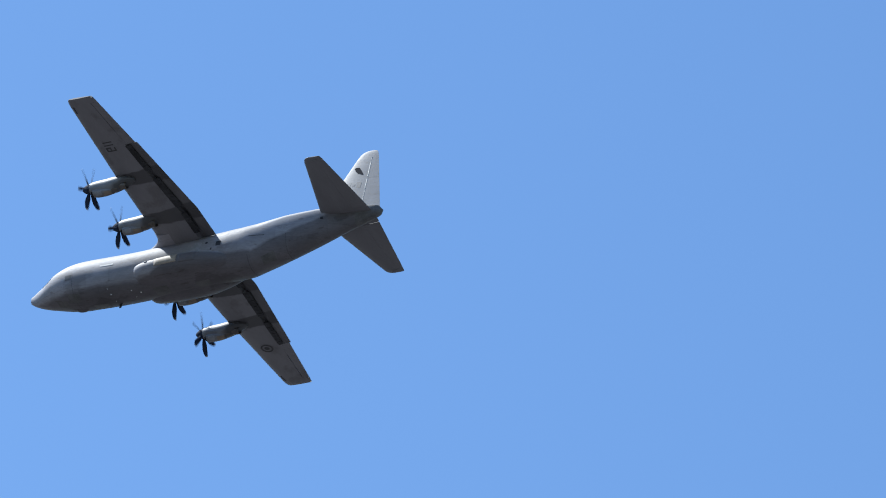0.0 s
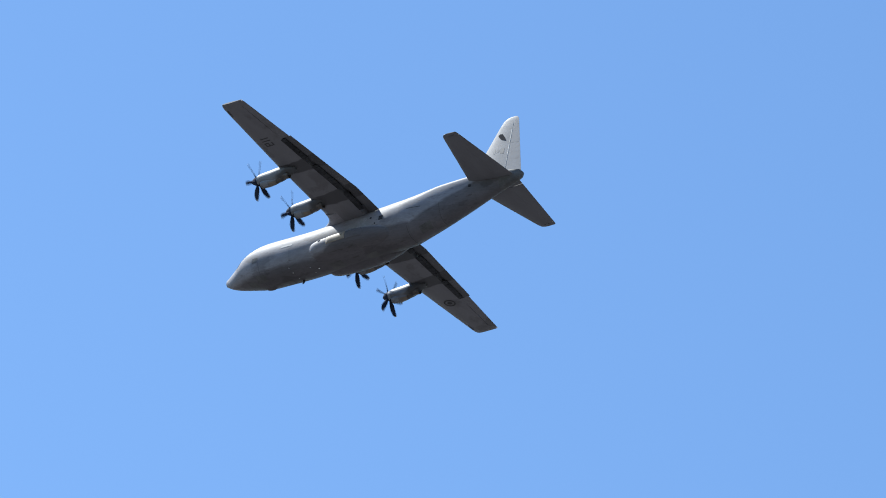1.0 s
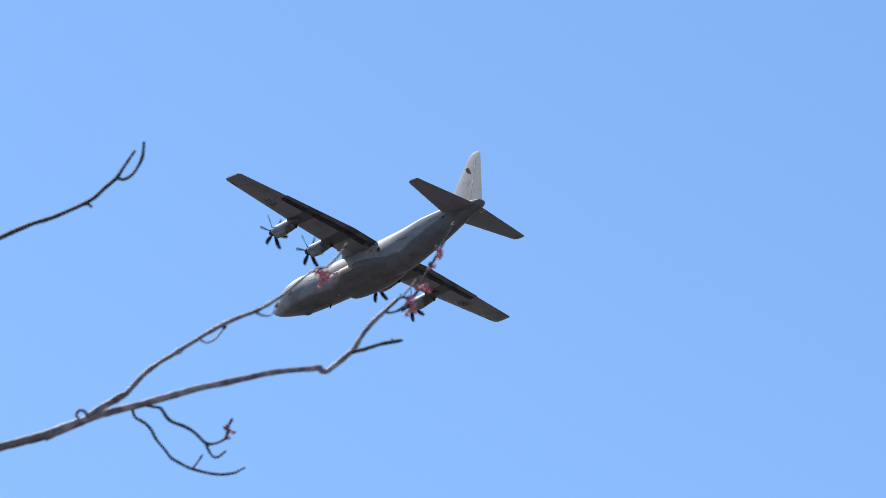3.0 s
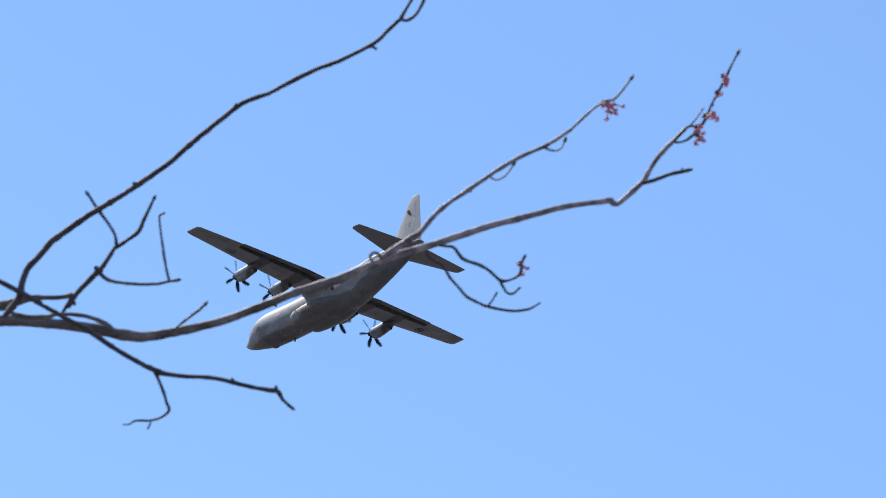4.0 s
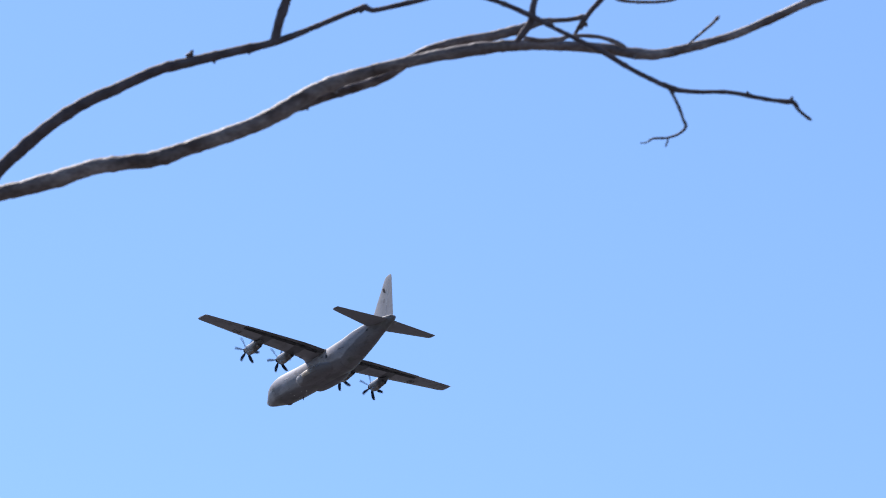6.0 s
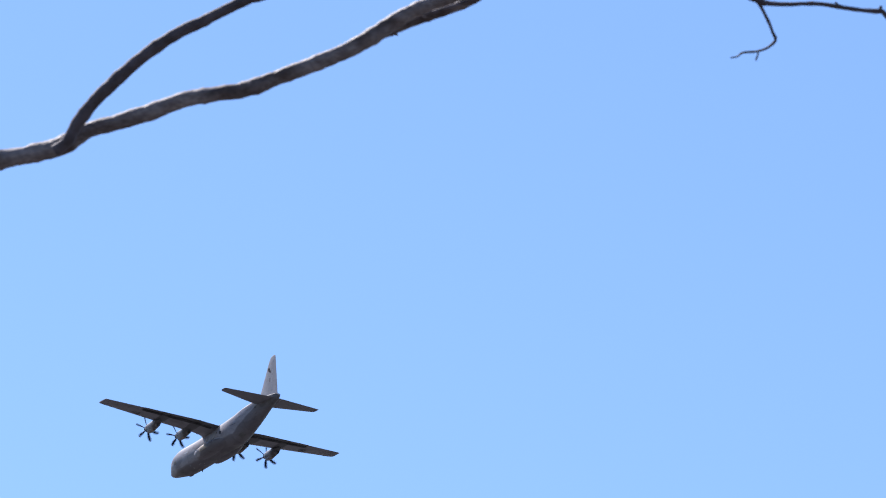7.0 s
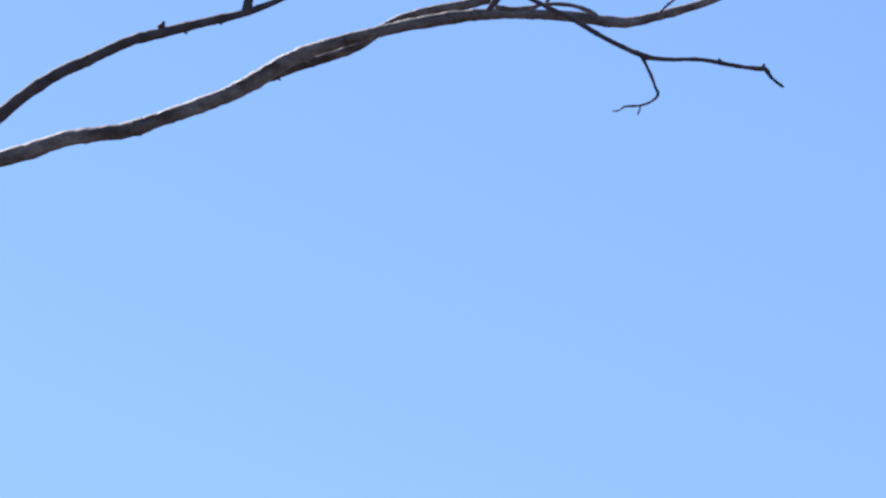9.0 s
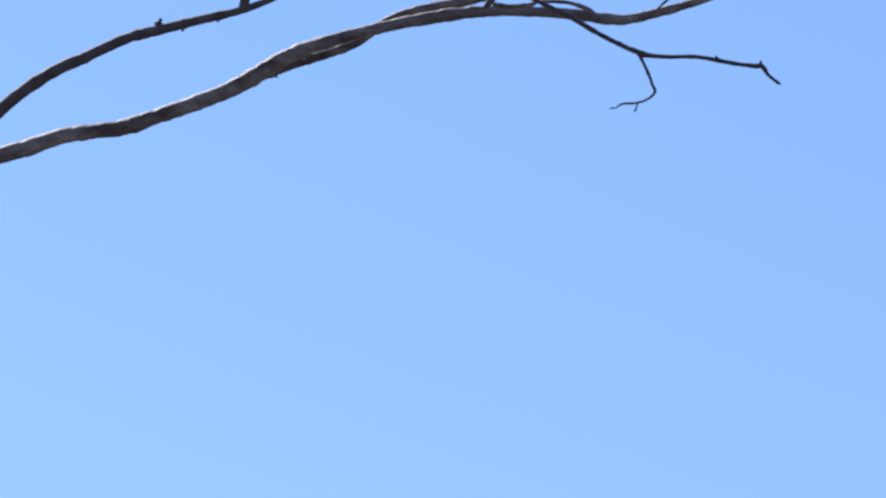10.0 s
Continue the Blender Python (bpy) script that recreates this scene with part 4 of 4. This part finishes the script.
    made["droop_a"] = stem("twig", 0.03, [(372, 214, 2.9), (382, 212, 2.4), (393, 210, 2.4), (407, 194, 2.4), (428, 187, 2.4), (444, 179, 2.4), (461, 165, 2.7), (473, 165, 2.0), (484, 170, 2.0), (490, 176, 2.4), (492, 191, 2.0), (497, 203, 2.0)], tree, mat=TWIG)
    made["droop_a_end"] = stem("twig", 0.03, [(461, 165, 2.4), (466, 155, 2.0), (472, 147, 1.8), (480, 146, 1.8), (491, 156, 1.5)], made["droop_a"], mat=TWIG)
    made["droop_b"] = stem("twig", -0.03, [(354, 210, 2.2), (359, 197, 2.0), (374, 189, 2.0), (384, 180, 2.2), (391, 168, 2.0), (406, 152, 2.0), (416, 141, 2.0), (432, 133, 2.0), (448, 127, 2.2), (482, 122, 2.0), (506, 125, 1.8), (516, 130, 1.5), (524, 135, 1.5)], tree, mat=TWIG)
    made["droop_b_spur"] = stem("twig", -0.03, [(447, 127, 1.8), (454, 137, 1.5), (460, 148, 1.5)], made["droop_b"], mat=TWIG)
    made["spur"] = stem("twig", 0.01, [(664, 312, 3.1), (680, 316, 2.7), (692, 321, 2.7), (708, 327, 2.9), (724, 331, 2.7), (732, 333, 3.1)], made["main_out"], mat=TWIG)
    made["twig_low"] = stem("twig", 0.02, [(708, 374, 2.2), (714, 372, 1.8), (725, 375, 1.8), (732, 380, 2.2), (739, 386, 2.2)], made["main_out"])
    made["twig_high"] = stem("twig", 0, [(732, 397, 1.6), (741, 408, 1.4), (752, 424, 1.2)], made["main_out"], mat=SILVER)
    made["stub"] = stem("twig", 0.03, [(-7, 81, 1.8), (6, 92, 1.8), (18, 102, 1.8), (28, 110, 2.2), (36, 118, 2.2)], made["main_mid"])
    made["bud_a"] = stem("bud", 0.05, [(-70, 283, 3.5), (-70, 291, 2.7)], made["rise_limb"], mat=BUD)
    made["bud_b"] = stem("bud", 0.06, [(-728, 80, 4.0), (-721, 85, 3.5), (-720, 90, 1.8)], made["near_mid"], mat=BUD)
    made["bud_c"] = stem("bud", -0.03, [(-113, 161, 3.5), (-121, 164, 4.0), (-124, 170, 2.2)], made["riser"], mat=BUD)
    made["bud_d"] = stem("bud", 0.05, [(263, 498, 2.2), (269, 495, 1.8), (273, 492, 1.8)], made["rise_limb"], mat=BUD)
    made["bud_e"] = stem("bud", -0.03, [(-162, 108, 3.1), (-155, 118, 3.5), (-152, 112, 1.8)], made["second"], mat=BUD)
    for u, v, w, dx, dy, on in ((799, 505, 0.01, 0.4, 1, "main_tip"), (644, 463, 0.02, 0.6, 1, "tip_end"), (732, 333, 0.01, 1, 0.2, "spur"), (36, 118, 0.03, 0.7, 0.8, "stub"), (-138, 274, -0.03, -0.6, 0.8, "riser_spur"),
                               (-5, 153, -0.03, 1, 0.2, "elbow"), (-42, 270, -0.03, 0.4, 1, "riser"), (164, -27, 0.09, 0.8, -0.6, "near_out"), (477, 334, 0.02, 0.4, 1, "hook_a"), (550, 370, 0.02, 0.3, 1, "hook_b"), (-581, 284, 0.07, -0.6, 0.8, "up_twig_a")):
        c, way = Vector((u / 1000, v / 1000, w)), Vector((dx, dy, 0)).normalized()  # end buds
        bm = bmesh.new()
        tube(bm, spline([(c - way * 0.003, 0.0016), (c, 0.0027), (c + way * 0.003, 0.0024), (c + way * 0.0065, 0.0006)], 0.001), 8, 0.1)
        part("bud", bm, BUD, made[on])
    for i, (u, v, w, s, on) in enumerate(FLOWERS):
        flower(made[on], u, v, w, s, i + 1)
    # the bough runs back to a trunk that stands on the grass
    back = BOUGH.inverted()
    foot = BOUGH @ Vector((-3.6, 0, -0.4))
    foot.z = 0
    start = Vector((-1.18, -0.157, 0))
    join = back @ Vector((foot.x, foot.y, 3.4))
    bm = bmesh.new()
    tube(bm, spline([(join, 0.05), (join.lerp(start, 0.4) + Vector((0, -0.12, 0)), 0.032), (join.lerp(start, 0.75) + Vector((0, -0.07, 0)), 0.02), (start, 0.0139)], 0.04), 12, 0.08)
    part("limb", bm, BARK, tree)
    # higher bough added out of view, to keep sun off the thin shoot
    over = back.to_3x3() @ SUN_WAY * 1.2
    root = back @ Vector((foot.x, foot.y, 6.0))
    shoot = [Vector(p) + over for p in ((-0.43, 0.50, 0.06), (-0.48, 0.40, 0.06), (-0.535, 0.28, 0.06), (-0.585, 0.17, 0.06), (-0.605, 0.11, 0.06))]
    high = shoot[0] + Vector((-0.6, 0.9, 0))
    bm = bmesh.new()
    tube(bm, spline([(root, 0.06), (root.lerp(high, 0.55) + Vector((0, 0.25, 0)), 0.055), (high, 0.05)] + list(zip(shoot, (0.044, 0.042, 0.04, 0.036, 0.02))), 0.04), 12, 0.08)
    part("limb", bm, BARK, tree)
    bm = bmesh.new()
    tube(bm, spline([(back @ Vector((foot.x, foot.y, z)), r) for z, r in ((-0.1, 0.24), (0.25, 0.17), (1.5, 0.14), (3.4, 0.115), (5.0, 0.07), (6.4, 0.03))], 0.1), 16, 0.07)
    part("trunk", bm, BARK, tree, "grey-brown trunk")


def build_fly(long, tilt, stretch=1.0):
    """A small dark fly, so near the lens that it shows only as a soft smudge: body in three lumps, two wings, six legs."""
    fly = bpy.data.objects.new("fly", None)
    scene.collection.objects.link(fly)
    tagged(fly, "small dark fly in flight, wings spread", "insect", group="flies crossing the sky")
    turn = BOUGH.to_3x3().to_4x4() @ pose(0, 0, 0, 0, 0, tilt) @ Matrix.Diagonal((long * stretch, long, long, 1))

    def lump(name, places, label=""):
        bm = bmesh.new()
        for at, size in places:
            bmesh.ops.create_uvsphere(bm, u_segments=12, v_segments=8, radius=1.0, matrix=turn @ Matrix.Translation(at) @ Matrix.Diagonal((*size, 1)))
        return part(name, bm, INSECT, fly, label)

    lump("abdomen", [((-0.22, 0, 0), (0.28, 0.17, 0.16))])
    lump("thorax", [((0.14, 0.02, 0), (0.18, 0.16, 0.16))])
    lump("head", [((0.38, 0.0, 0), (0.10, 0.12, 0.14))])
    for side in (1, -1):
        bm = bmesh.new()
        loft(bm, [[turn @ Vector((0.1 + u * 0.16 - k * 0.30, 0.10 + k * 0.16 + w * 0.01, side * (0.1 + 0.45 * k))) for u, w in ((-1, 0), (0, 1), (1, 0), (0, -1))] for k in (0.1, 0.5, 0.9)])
        part("wing", bm, INSECT, fly, "thin dark wing", smooth=False)
        for k in range(3):
            bm = bmesh.new()
            tube(bm, [(turn @ Vector((0.25 - 0.15 * k, -0.1, side * 0.08)), 0.02 * long), (turn @ Vector((0.22 - 0.2 * k, -0.26, side * 0.18)), 0.016 * long), (turn @ Vector((0.18 - 0.24 * k, -0.36, side * 0.16)), 0.01 * long)], 6, 0.0)
            part("leg", bm, INSECT, fly)
    return fly


build_ground()
plane, props = build_aircraft()
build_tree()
flies = [build_fly(0.0040, 0), build_fly(0.0045, -14, 1.7), build_fly(0.0046, 5)]


def motions():
    rows = []
    for k in range(21):
        t = k * 0.5
        s = t - 3
        at = Vector((489.849, -376.987, 308.644)) + Vector((73.945, -11.154, 0.421)) * s + Vector((1.601, -0.306, 0.142)) * (0.5 * s * s) + EYE
        turn = Vector([radians(d) * s for d in (-0.375, -0.016, -0.463)])
        q = Matrix.Rotation(turn.length, 4, turn.normalized()) if turn.length > 1e-9 else Matrix()
        rows.append((t, Matrix.Translation(at) @ q))
    walk(plane, rows)
    ways = (
        ((0.3, 0.4666, -0.6135, 0.4706), (0.4, 0.4463, -0.6032, 0.5023), (0.5, 0.4227, -0.5937, 0.5333), (0.6, 0.4008, -0.5817, 0.5626)),
        ((2.4, 0.6171, -0.5370, 0.5026), (2.5, 0.6133, -0.5611, 0.4805), (2.6, 0.6091, -0.5843, 0.4576), (2.7, 0.6048, -0.6080, 0.4344)),
        ((1.9, 2.3270, -2.5431, 2.0293), (2.0, 2.4941, -2.4723, 1.9150), (2.1, 2.6460, -2.4006, 1.7990), (2.2, 2.7930, -2.3192, 1.6794)),
    )
    for fly, way in zip(flies, ways):
        pts = [(t, Vector(p)) for t, *p in way]
        first, last = pts[0], pts[-1]
        into, out = (pts[1][1] - first[1]) * 10, (last[1] - pts[-2][1]) * 10
        rows = [(0.0, first[1] - into * first[0] * 0.6)] + pts + [(last[0] + 0.5, last[1] + out * 0.4), (10.0, last[1] + out * 0.4 + Vector((-1.5, 2.5, 0.2)))]
        walk(fly, [(t, Matrix.Translation(p + EYE)) for t, p in rows])
    # blades lag a little behind a steady 84 degrees a thirtieth of a second
    lag = {
        10.36: ((0, 5), (0.5, 10), (1, 8), (1.5, 0), (2.5, -14), (4, -46), (5, -77), (5.5, -81), (6, -86), (10, -150)),
        5.06: ((0, 12), (0.5, 18), (1, 17), (1.5, 9), (2.5, -4), (4, -36), (5, -63), (5.5, -66), (6, -73), (10, -135)),
        -10.36: ((0, 35), (1, 41), (2.5, 25), (4, -9), (5, -22), (5.5, -29), (6, -43), (10, -105)),
        -5.06: ((0, 20), (1, 26), (2.5, 10), (4, -20), (5, -37), (5.5, -44), (6, -56), (10, -115)),
    }
    for hub, y in props:
        spin = []
        for k in range(301):
            angle = float(np.interp(k / 30, [a for a, _ in lag[y]], [b for _, b in lag[y]]))
            spin.append((k / 30, pose(3.47, y, 0.86, 84 * k - angle)))
        walk(hub, spin)


motions()
